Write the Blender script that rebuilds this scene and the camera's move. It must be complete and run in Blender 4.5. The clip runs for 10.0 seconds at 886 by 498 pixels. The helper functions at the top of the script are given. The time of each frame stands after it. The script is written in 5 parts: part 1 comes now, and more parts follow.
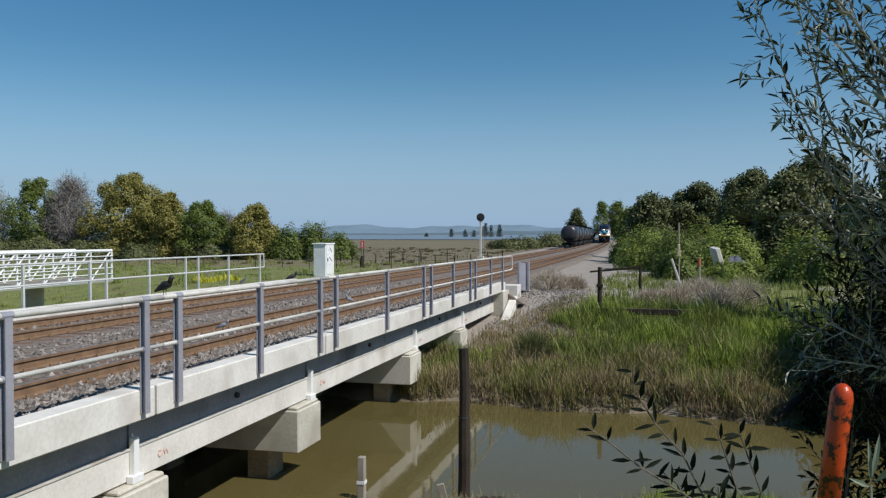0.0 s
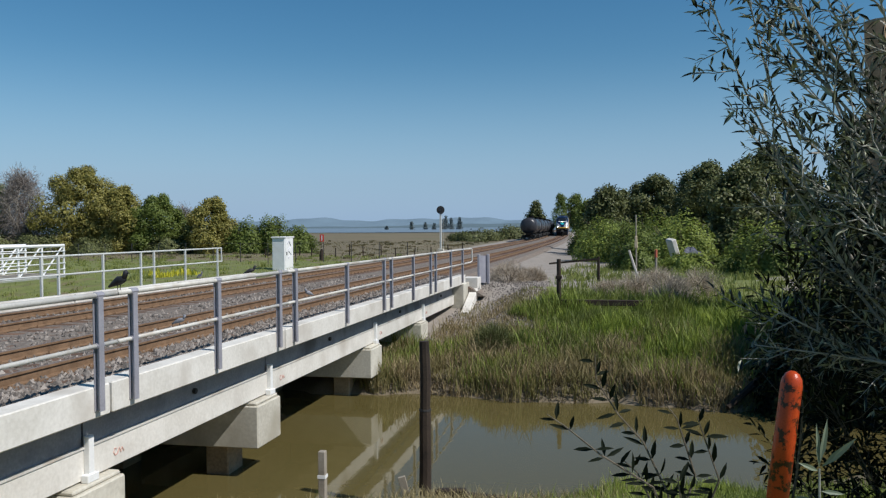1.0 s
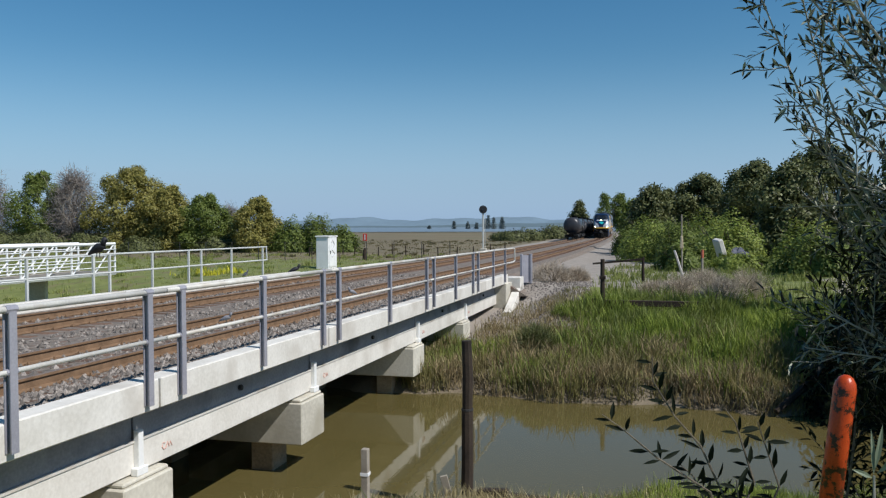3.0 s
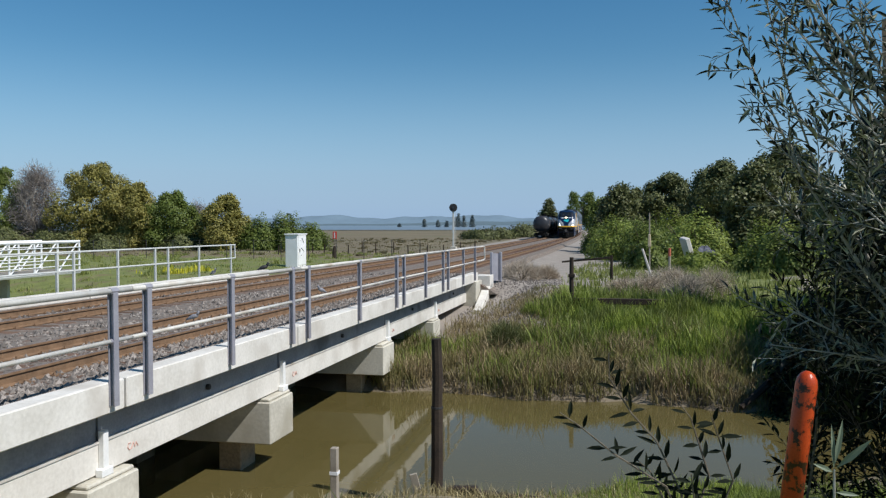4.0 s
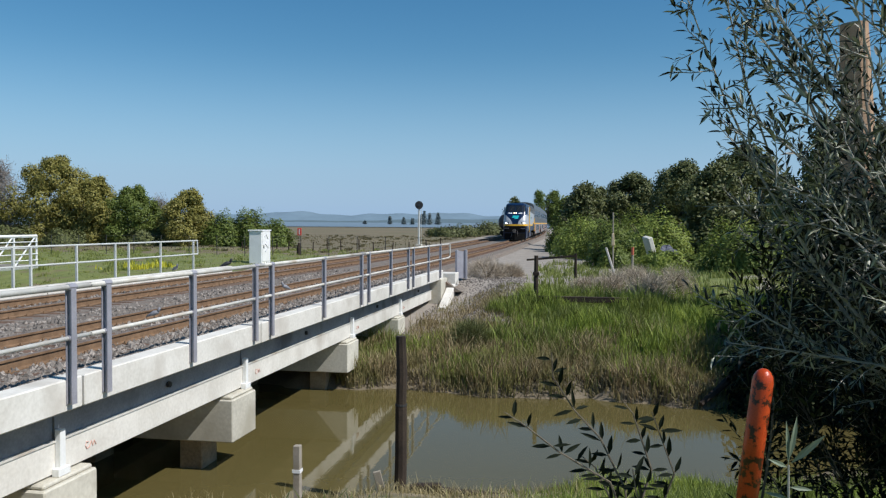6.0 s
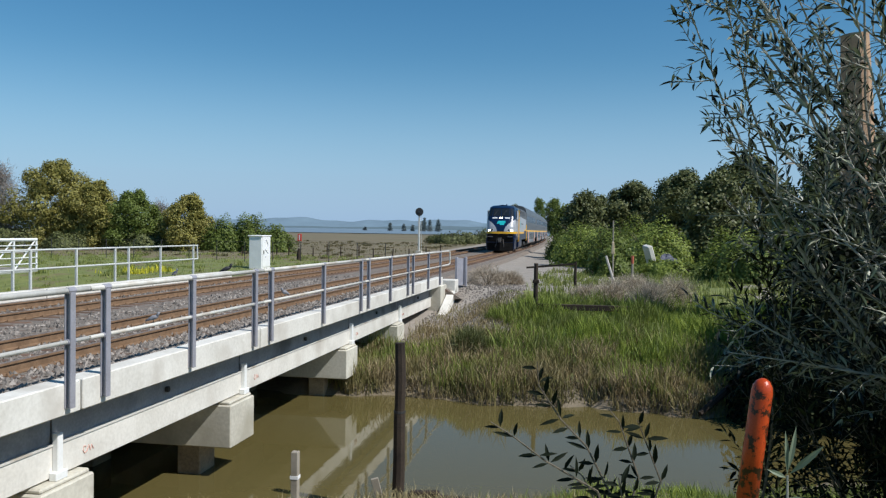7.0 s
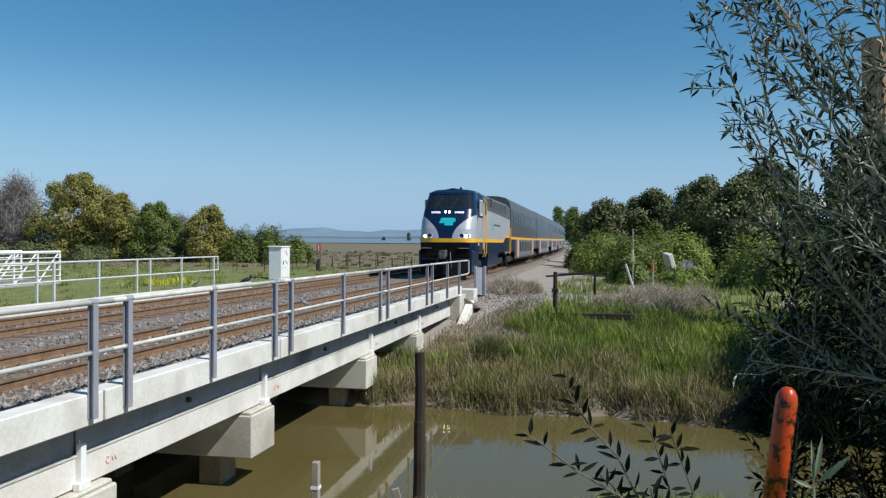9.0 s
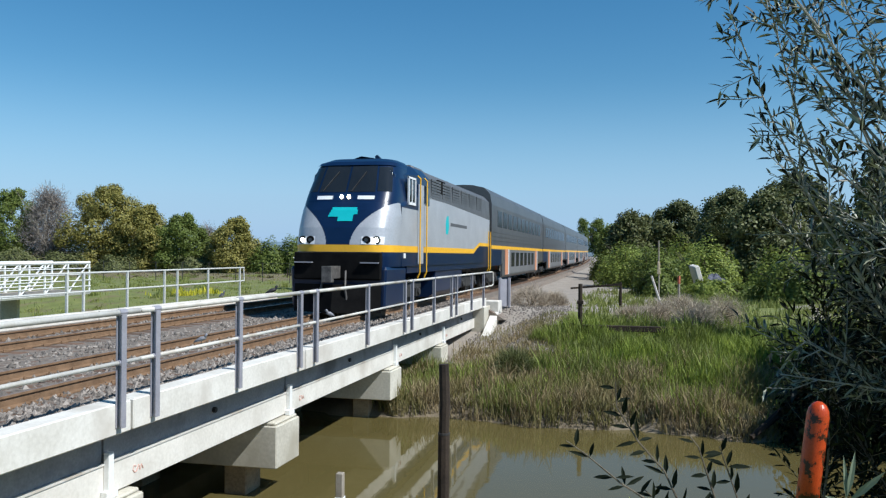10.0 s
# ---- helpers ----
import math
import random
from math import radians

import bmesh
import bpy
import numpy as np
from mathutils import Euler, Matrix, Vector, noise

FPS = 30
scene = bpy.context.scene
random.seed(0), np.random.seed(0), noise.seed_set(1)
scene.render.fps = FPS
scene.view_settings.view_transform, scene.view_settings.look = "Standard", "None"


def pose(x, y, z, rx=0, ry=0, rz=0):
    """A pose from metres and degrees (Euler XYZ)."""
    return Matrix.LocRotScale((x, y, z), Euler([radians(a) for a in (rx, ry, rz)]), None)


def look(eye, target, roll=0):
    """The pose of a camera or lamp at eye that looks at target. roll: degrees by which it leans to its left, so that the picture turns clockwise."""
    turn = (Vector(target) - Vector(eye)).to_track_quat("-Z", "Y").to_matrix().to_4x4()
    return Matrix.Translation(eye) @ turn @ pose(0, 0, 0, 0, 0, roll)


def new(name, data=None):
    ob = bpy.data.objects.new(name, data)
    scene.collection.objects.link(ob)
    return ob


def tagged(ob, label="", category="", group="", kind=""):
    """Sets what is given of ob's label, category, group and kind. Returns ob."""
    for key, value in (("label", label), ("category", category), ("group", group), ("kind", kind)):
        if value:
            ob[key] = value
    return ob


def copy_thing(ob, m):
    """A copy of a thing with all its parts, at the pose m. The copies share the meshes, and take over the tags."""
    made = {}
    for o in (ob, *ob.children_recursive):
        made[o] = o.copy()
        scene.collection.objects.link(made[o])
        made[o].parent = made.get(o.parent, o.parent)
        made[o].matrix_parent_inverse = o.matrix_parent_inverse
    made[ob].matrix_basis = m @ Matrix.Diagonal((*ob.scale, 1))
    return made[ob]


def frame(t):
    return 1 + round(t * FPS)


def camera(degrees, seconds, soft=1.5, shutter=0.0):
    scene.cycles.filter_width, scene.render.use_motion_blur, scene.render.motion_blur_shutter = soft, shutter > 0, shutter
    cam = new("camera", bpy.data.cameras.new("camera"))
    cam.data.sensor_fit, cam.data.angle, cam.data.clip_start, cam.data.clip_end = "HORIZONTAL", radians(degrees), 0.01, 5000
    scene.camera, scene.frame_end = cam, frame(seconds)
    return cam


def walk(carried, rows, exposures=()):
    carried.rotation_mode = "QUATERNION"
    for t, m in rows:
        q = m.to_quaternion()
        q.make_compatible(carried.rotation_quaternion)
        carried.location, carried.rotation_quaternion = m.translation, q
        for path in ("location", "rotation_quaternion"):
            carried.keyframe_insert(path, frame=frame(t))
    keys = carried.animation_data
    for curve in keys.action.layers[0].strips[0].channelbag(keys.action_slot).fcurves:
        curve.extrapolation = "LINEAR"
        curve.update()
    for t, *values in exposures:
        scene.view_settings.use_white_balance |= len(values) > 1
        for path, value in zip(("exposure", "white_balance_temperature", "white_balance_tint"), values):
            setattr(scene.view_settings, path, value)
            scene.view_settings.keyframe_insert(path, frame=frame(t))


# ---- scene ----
cam = camera(58.5, 10.0, soft=1.25)
EYE = (0.0, 0.0, 1.85)
ARM = 0.15  # the camera is held this far before the body that turns
# seconds, yaw to the left, pitch up, roll of the hand-held camera
TURNS = [
    (0, 13.760, -1.061, -0.077),
    (0.5, 11.214, -0.258, -0.313),
    (1, 10.886, -1.593, -0.359),
    (1.5, 13.723, -1.319, -0.879),
    (2, 15.049, -0.953, -0.779),
    (2.5, 14.676, -1.392, -0.482),
    (4, 11.794, -1.757, -0.123),
    (4.5, 10.555, -1.946, 0.143),
    (5, 9.719, -2.324, 0.190),
    (5.5, 9.382, -2.214, 0.131),
    (7, 9.302, -1.432, 0.843),
    (7.5, 9.472, -1.401, 0.735),
    (8, 9.535, -1.256, 0.622),
    (8.5, 10.069, -0.904, 0.474),
    (9, 10.658, -0.765, 0.380),
    (9.5, 10.860, -0.981, 0.290),
    (10, 12.426, 0.053, 0.486),
]


def carried_pose(t, yaw, pitch, roll):
    a, m = radians(yaw), radians(11.0)
    x, y = ARM * (math.sin(m) - math.sin(a)), ARM * (math.cos(a) - math.cos(m))
    return pose(EYE[0] + x, EYE[1] + y, EYE[2], 90 + pitch, 0, yaw) @ pose(0, 0, 0, 0, 0, roll)


walk(cam, [(r[0], carried_pose(*r)) for r in TURNS], exposures=[(0.0, -0.13, 6200, 11), (4.5, 0.0, 6150, 11), (8.0, 0.06, 6100, 9), (9.3, 0.1, 6050, 9), (10.0, 0.22, 5950, 8)])

# ---- world and sun ----
SUN_TO = Vector((0.84, -0.24, 1.0)).normalized()
world = bpy.data.worlds.new("sky")
scene.world = world
world.use_nodes = True
wn = world.node_tree
sky = wn.nodes.new("ShaderNodeTexSky")
sky.sky_type = "NISHITA"
sky.sun_disc = False
sky.sun_elevation = math.asin(SUN_TO.z)
sky.sun_rotation = math.atan2(SUN_TO.x, SUN_TO.y)
sky.air_density, sky.dust_density, sky.ozone_density = 1.0, 0.1, 2.0
sky_hue = wn.nodes.new("ShaderNodeHueSaturation")
sky_hue.inputs["Saturation"].default_value = 1.32
sky_hue.inputs["Hue"].default_value = 0.49
wn.links.new(sky.outputs[0], sky_hue.inputs["Color"])
# pale blue haze low over the horizon, all round
sky_co, sky_xyz, sky_map, sky_mix = (wn.nodes.new("ShaderNode" + k) for k in ("TexCoord", "SeparateXYZ", "MapRange", "Mix"))
sky_mix.data_type = "RGBA"
sky_mix.inputs[7].default_value = (3.3, 5.2, 7.6, 1)
sky_map.interpolation_type = "SMOOTHSTEP"
for k, v in ((1, -0.02), (2, 0.22), (3, 0.9), (4, 0.0)):
    sky_map.inputs[k].default_value = v
wn.links.new(sky_co.outputs["Generated"], sky_xyz.inputs[0])
wn.links.new(sky_xyz.outputs["Z"], sky_map.inputs[0])
wn.links.new(sky_map.outputs[0], sky_mix.inputs[0])
wn.links.new(sky_hue.outputs[0], sky_mix.inputs[6])
wn.links.new(sky_mix.outputs[2], wn.nodes["Background"].inputs[0])
wn.nodes["Background"].inputs[1].default_value = 0.088
sun = new("sun", bpy.data.lights.new("sun", "SUN"))
sun.data.energy, sun.data.angle, sun.data.color = 5.0, radians(0.53), (1.0, 0.95, 0.87)
sun.matrix_world = look(SUN_TO * 60, (0, 0, 0))

# ---- materials ----


def surface(name, c1, c2, scale=4.0, rough=0.8, bump=0.3, metal=0.0, fine=14.0, stain=None, spec=0.4, vary=0.0, mixlow=0.35, mixhigh=0.65):
    """Two colours mixed by coarse and fine noise, with relief; stain: a third colour in blotches; vary: by-object change of value."""
    m = bpy.data.materials.new(name)
    m.use_nodes = True
    t = m.node_tree
    b = t.nodes["Principled BSDF"]
    co = t.nodes.new("ShaderNodeTexCoord")
    n1, n2 = t.nodes.new("ShaderNodeTexNoise"), t.nodes.new("ShaderNodeTexNoise")
    n1.inputs["Scale"].default_value, n2.inputs["Scale"].default_value = scale, scale * fine
    n1.inputs["Detail"].default_value, n2.inputs["Detail"].default_value = 5, 4
    for n in (n1, n2):
        t.links.new(co.outputs["Object"], n.inputs["Vector"])
    add = t.nodes.new("ShaderNodeMath")
    add.operation = "MULTIPLY_ADD"
    add.inputs[1].default_value = 0.45
    sc = t.nodes.new("ShaderNodeMath")
    sc.operation = "MULTIPLY"
    sc.inputs[1].default_value = 0.55
    t.links.new(n1.outputs[0], sc.inputs[0])
    t.links.new(n2.outputs[0], add.inputs[0])
    t.links.new(sc.outputs[0], add.inputs[2])
    ramp = t.nodes.new("ShaderNodeValToRGB")
    ramp.color_ramp.elements[0].position, ramp.color_ramp.elements[1].position = mixlow, mixhigh
    ramp.color_ramp.elements[0].color, ramp.color_ramp.elements[1].color = (*c1, 1), (*c2, 1)
    t.links.new(add.outputs[0], ramp.inputs[0])
    out = ramp.outputs[0]
    if stain:
        n3 = t.nodes.new("ShaderNodeTexNoise")
        n3.inputs["Scale"].default_value, n3.inputs["Detail"].default_value = scale * 0.6, 8
        t.links.new(co.outputs["Object"], n3.inputs["Vector"])
        r3 = t.nodes.new("ShaderNodeValToRGB")
        r3.color_ramp.elements[0].position, r3.color_ramp.elements[1].position = 0.52, 0.7
        t.links.new(n3.outputs[0], r3.inputs[0])
        mx = t.nodes.new("ShaderNodeMix")
        mx.data_type = "RGBA"
        t.links.new(r3.outputs[0], mx.inputs[0])
        t.links.new(out, mx.inputs[6])
        mx.inputs[7].default_value = (*stain, 1)
        out = mx.outputs[2]
    if vary:
        oi = t.nodes.new("ShaderNodeObjectInfo") if vary > 0 else t.nodes.new("ShaderNodeNewGeometry")
        rnd = oi.outputs["Random"] if vary > 0 else oi.outputs["Random Per Island"]
        hv = t.nodes.new("ShaderNodeHueSaturation")
        mr = t.nodes.new("ShaderNodeMapRange")
        mr.inputs[3].default_value, mr.inputs[4].default_value = 1 - abs(vary), 1 + abs(vary)
        t.links.new(rnd, mr.inputs[0])
        t.links.new(mr.outputs[0], hv.inputs["Value"])
        t.links.new(out, hv.inputs["Color"])
        out = hv.outputs[0]
    t.links.new(out, b.inputs["Base Color"])
    b.inputs["Roughness"].default_value, b.inputs["Metallic"].default_value = rough, metal
    b.inputs["Specular IOR Level"].default_value = spec
    if bump:
        bp = t.nodes.new("ShaderNodeBump")
        bp.inputs["Strength"].default_value, bp.inputs["Distance"].default_value = bump, 0.02
        t.links.new(add.outputs[0], bp.inputs["Height"])
        t.links.new(bp.outputs[0], b.inputs["Normal"])
    return m


def leafy(name, c1, c2, rough=0.55, through_light=0.25, spec=0.3, patch=None, size=0.9, steep=False):
    """Leaves: colour by leaf, some light passing through; patch: another colour in drifts; steep: mostly c1 or c2 with
    little between, putting shade and glint into the colour.
    """
    m = bpy.data.materials.new(name)
    m.use_nodes = True
    t = m.node_tree
    b = t.nodes["Principled BSDF"]
    g = t.nodes.new("ShaderNodeNewGeometry")
    ramp = t.nodes.new("ShaderNodeValToRGB")
    ramp.color_ramp.elements[0].color, ramp.color_ramp.elements[1].color = (*c1, 1), (*c2, 1)
    t.links.new(g.outputs["Random Per Island"], ramp.inputs[0])
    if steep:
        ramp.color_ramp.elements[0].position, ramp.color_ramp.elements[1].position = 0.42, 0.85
    out = ramp.outputs[0]
    if patch:
        co, n, r2, mp = (t.nodes.new("ShaderNode" + k) for k in ("TexCoord", "TexNoise", "ValToRGB", "Mix"))
        n.inputs["Scale"].default_value, n.inputs["Detail"].default_value = size, 5
        r2.color_ramp.elements[0].position, r2.color_ramp.elements[1].position = 0.44, 0.60
        mp.data_type = "RGBA"
        mp.inputs[7].default_value = (*patch, 1)
        t.links.new(co.outputs["Object"], n.inputs["Vector"])
        t.links.new(n.outputs[0], r2.inputs[0])
        t.links.new(r2.outputs[0], mp.inputs[0])
        t.links.new(out, mp.inputs[6])
        out = mp.outputs[2]
    t.links.new(out, b.inputs["Base Color"])
    b.inputs["Roughness"].default_value = rough
    b.inputs["Specular IOR Level"].default_value = spec
    tr = t.nodes.new("ShaderNodeBsdfTranslucent")
    t.links.new(out, tr.inputs[0])
    mx = t.nodes.new("ShaderNodeMixShader")
    mx.inputs[0].default_value = through_light
    t.links.new(b.outputs[0], mx.inputs[1])
    t.links.new(tr.outputs[0], mx.inputs[2])
    t.links.new(mx.outputs[0], t.nodes["Material Output"].inputs[0])
    return m


def glow(name, colour, strength):
    m = bpy.data.materials.new(name)
    m.use_nodes = True
    b = m.node_tree.nodes["Principled BSDF"]
    b.inputs["Base Color"].default_value = (*colour, 1)
    b.inputs["Emission Color"].default_value = (*colour, 1)
    b.inputs["Emission Strength"].default_value = strength
    return m


CONCRETE = surface("pale_concrete", (0.58, 0.55, 0.49), (0.74, 0.71, 0.65), 1.5, 0.85, 0.15, stain=(0.50, 0.46, 0.40))
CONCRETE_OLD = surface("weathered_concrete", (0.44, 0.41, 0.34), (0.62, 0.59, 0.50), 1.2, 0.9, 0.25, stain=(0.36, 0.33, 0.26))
GALV = surface("galvanised_steel", (0.29, 0.285, 0.32), (0.40, 0.39, 0.43), 3.0, 0.55, 0.08, metal=0.25)
GALV_RAIL = surface("bright_galvanised_pipe", (0.50, 0.48, 0.44), (0.66, 0.64, 0.58), 3.0, 0.6, 0.08, metal=0.05, stain=(0.42, 0.36, 0.29))
WEB_STEEL = surface("dark_steel_web", (0.20, 0.205, 0.225), (0.31, 0.315, 0.33), 2.0, 0.6, 0.1, stain=(0.12, 0.12, 0.13))
WHITE_STEEL = surface("white_painted_steel", (0.72, 0.72, 0.70), (0.84, 0.84, 0.82), 2.0, 0.5, 0.05)
PALE_STEEL = surface("pale_painted_steel", (0.46, 0.47, 0.44), (0.60, 0.61, 0.57), 2.0, 0.6, 0.05)
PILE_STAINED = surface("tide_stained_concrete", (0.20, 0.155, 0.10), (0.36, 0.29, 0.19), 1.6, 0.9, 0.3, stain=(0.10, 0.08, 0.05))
FADED_RED = surface("faded_red_paint", (0.52, 0.29, 0.24), (0.66, 0.46, 0.40), 20, 0.8, 0)
DARK_IRON = surface("dark_iron", (0.02, 0.02, 0.022), (0.05, 0.048, 0.045), 4.0, 0.6, 0.1)
RUST = surface("rusty_rail", (0.13, 0.078, 0.043), (0.25, 0.155, 0.088), 6.0, 0.75, 0.15)
RAIL_TOP = surface("worn_rail_head", (0.22, 0.14, 0.09), (0.34, 0.24, 0.17), 6.0, 0.4, 0.03, metal=0.4)
SLEEPER = surface("creosoted_timber", (0.085, 0.05, 0.034), (0.17, 0.105, 0.07), 5.0, 0.9, 0.4, vary=0.3)
BALLAST = surface("ballast_bed", (0.09, 0.075, 0.062), (0.27, 0.23, 0.19), 7.0, 0.95, 1.0, fine=3.0, stain=(0.16, 0.10, 0.07))
STONE = surface("ballast_stone", (0.13, 0.112, 0.096), (0.29, 0.255, 0.225), 6.0, 0.9, 0.3, vary=-0.55)
GRAVEL = surface("tan_gravel", (0.22, 0.19, 0.16), (0.35, 0.31, 0.265), 1.2, 0.95, 0.6, fine=30.0)
GRASS_SOIL = surface("grassy_soil", (0.10, 0.125, 0.03), (0.20, 0.215, 0.065), 1.5, 0.95, 0.6, fine=20.0, stain=(0.16, 0.125, 0.07))
MUD = surface("wet_mud", (0.12, 0.095, 0.06), (0.22, 0.175, 0.115), 1.5, 0.7, 0.6, fine=12.0)
STRAW_SOIL = surface("straw_littered_soil", (0.13, 0.10, 0.055), (0.34, 0.28, 0.18), 3.0, 0.95, 0.7, fine=9.0, stain=(0.10, 0.11, 0.035))
MARSH = surface("dry_marsh", (0.125, 0.10, 0.058), (0.19, 0.155, 0.09), 0.05, 0.95, 0.5, fine=30.0, stain=(0.12, 0.125, 0.06))
TIMBER = surface("old_dark_timber", (0.016, 0.011, 0.008), (0.055, 0.038, 0.025), 3.0, 0.9, 0.6, vary=0.2)
GREY_TIMBER = surface("grey_timber", (0.22, 0.19, 0.15), (0.38, 0.34, 0.28), 4.0, 0.9, 0.4)
BARK = surface("bark", (0.07, 0.055, 0.04), (0.17, 0.14, 0.10), 5.0, 0.95, 0.6)
PALE_BARK = surface("pale_twig_bark", (0.24, 0.23, 0.19), (0.40, 0.38, 0.33), 14.0, 0.8, 0.2)
WHITE_PLASTIC = surface("white_plastic", (0.70, 0.70, 0.70), (0.82, 0.82, 0.82), 9.0, 0.4, 0.05)

# ---- building helpers ----


class Shape:
    """Vertices and faces of one mesh; faces carry a material slot."""

    def __init__(self):
        self.v, self.f, self.s = [], [], []

    def face(self, idx, slot=0):
        self.f.append(tuple(idx))
        self.s.append(slot)

    def hexa(self, p, slot=0):
        """Eight corners: four below, four above, each counter-clockwise from above."""
        n = len(self.v)
        self.v += [tuple(q) for q in p]
        for q in ((3, 2, 1, 0), (4, 5, 6, 7), (0, 1, 5, 4), (1, 2, 6, 5), (2, 3, 7, 6), (3, 0, 4, 7)):
            self.face([n + i for i in q], slot)
        return self

    def box(self, x0, x1, y0, y1, z0, z1, slot=0, m=None):
        p = [(x0, y0, z0), (x1, y0, z0), (x1, y1, z0), (x0, y1, z0), (x0, y0, z1), (x1, y0, z1), (x1, y1, z1), (x0, y1, z1)]
        return self.hexa([m @ Vector(q) for q in p] if m else p, slot)

    def tube(self, pts, radii, seg=8, slot=0, caps=True):
        """A tapered tube along points."""
        pts = [Vector(p) for p in pts]
        radii = [radii] * len(pts) if isinstance(radii, (int, float)) else radii
        n0 = len(self.v)
        run = (pts[-1] - pts[0]).normalized()
        ref = Vector((0, 0, 1)) if abs(run.z) < 0.7 else Vector((0, 1, 0))
        for i, p in enumerate(pts):
            d = (pts[min(i + 1, len(pts) - 1)] - pts[max(i - 1, 0)]).normalized()
            a = d.cross(ref)
            a = Vector((1, 0, 0)) if a.length < 1e-4 else a.normalized()
            b = d.cross(a)
            for k in range(seg):
                w = 2 * math.pi * k / seg
                self.v.append(tuple(p + (a * math.cos(w) + b * math.sin(w)) * radii[i]))
        for i in range(len(pts) - 1):
            for k in range(seg):
                a, b = n0 + i * seg + k, n0 + i * seg + (k + 1) % seg
                self.face((a, a + seg, b + seg, b), slot)
        if caps:
            self.face([n0 + k for k in range(seg)], slot)
            self.face([n0 + (len(pts) - 1) * seg + k for k in reversed(range(seg))], slot)
        return self

    def prism(self, outline, axis, a, b, slot=0):
        """A flat outline of (p, q) pairs drawn out along an axis from a to b."""
        n, k = len(self.v), len(outline)

        def put(p, q, w):
            return {"x": (w, p, q), "y": (p, w, q), "z": (p, q, w)}[axis]

        self.v += [put(p, q, a) for p, q in outline] + [put(p, q, b) for p, q in outline]
        self.face(list(range(n, n + k)), slot)
        self.face(list(reversed(range(n + k, n + 2 * k))), slot)
        for i in range(k):
            j = (i + 1) % k
            self.face((n + j, n + i, n + k + i, n + k + j), slot)
        return self


AT = {}


def thing(name, label, category, at=(0, 0, 0), group="", kind=""):
    ob = new(name)
    ob.location = at
    AT[ob.name] = Vector(at)
    return tagged(ob, label, category, group, kind)


def mesh_of(name, shape, mats, off=Vector((0, 0, 0)), bevel=0.0, smooth=False):
    me = bpy.data.meshes.new(name)
    o = Vector(off)
    me.from_pydata([tuple(Vector(q) - o) for q in shape.v] if o.length else shape.v, [], shape.f)
    for m in mats if isinstance(mats, (list, tuple)) else [mats]:
        me.materials.append(m)
    me.polygons.foreach_set("material_index", shape.s)
    bm = bmesh.new()
    bm.from_mesh(me)
    bmesh.ops.recalc_face_normals(bm, faces=bm.faces)
    if bevel:
        sharp = [e for e in bm.edges if len(e.link_faces) == 2 and e.calc_face_angle(0) > 0.6]
        bmesh.ops.bevel(bm, geom=sharp, offset=bevel, segments=1, affect="EDGES", clamp_overlap=True)
    bm.to_mesh(me)
    bm.free()
    if smooth:
        me.polygons.foreach_set("use_smooth", [True] * len(me.polygons))
    return me


def part(name, shape, mats, parent=None, label="", bevel=0.0, smooth=False):
    """One mesh under a thing or a part; static things are given in world places."""
    off = AT.get(parent.name, Vector((0, 0, 0))) if parent else Vector((0, 0, 0))
    ob = new(name, mesh_of(name, shape, mats, off, bevel, smooth))
    if parent:
        ob.parent = parent
        AT[ob.name] = off
    return tagged(ob, label) if label else ob


def solo(name, shape, mats, label, category, at=(0, 0, 0), group="", kind="", bevel=0.0, smooth=False):
    ob = new(name, mesh_of(name, shape, mats, Vector(at), bevel, smooth))
    ob.location = at
    AT[ob.name] = Vector(at)
    return tagged(ob, label, category, group, kind)


def quads(name, v, mat, n=4):
    """A mesh of separate n-cornered faces from an array (faces * n, 3)."""
    me = bpy.data.meshes.new(name)
    k = len(v) // n
    me.vertices.add(len(v))
    me.vertices.foreach_set("co", np.asarray(v, np.float32).ravel())
    me.loops.add(len(v))
    me.loops.foreach_set("vertex_index", np.arange(len(v), dtype=np.int32))
    me.polygons.add(k)
    me.polygons.foreach_set("loop_start", np.arange(0, k * n, n, dtype=np.int32))
    me.polygons.foreach_set("loop_total", np.full(k, n, np.int32))
    me.materials.append(mat)
    me.update()
    me.validate()
    return me


def unit(v):
    return v / (np.linalg.norm(v, axis=-1, keepdims=True) + 1e-9)


def leaf_faces(p, d, length, width, rng):
    """Pointed leaves at p along d: diamonds with the widest place before the middle."""
    side = unit(np.cross(d, rng.normal(size=d.shape)))
    length, width = np.broadcast_to(length, len(p))[:, None], np.broadcast_to(width, len(p))[:, None]
    nrm = np.cross(d, side)
    mid = p + d * length * 0.45 - nrm * length * 0.05
    return np.stack([p, mid + side * width / 2, p + d * length, mid - side * width / 2], 1).reshape(-1, 3)


def tangent_leaves(p, nrm, length, width, rng):
    """Leaves that lie roughly along a crown's skin, so that whole clumps catch the light together."""
    nrm = unit(nrm + rng.normal(0, 0.38, nrm.shape))
    d = unit(np.cross(nrm, rng.normal(size=nrm.shape)))
    side = np.cross(nrm, d)
    length, width = np.broadcast_to(length, len(p))[:, None], np.broadcast_to(width, len(p))[:, None]
    mid = p + d * length * 0.45
    return np.stack([p, mid + side * width / 2, p + d * length, mid - side * width / 2], 1).reshape(-1, 3)


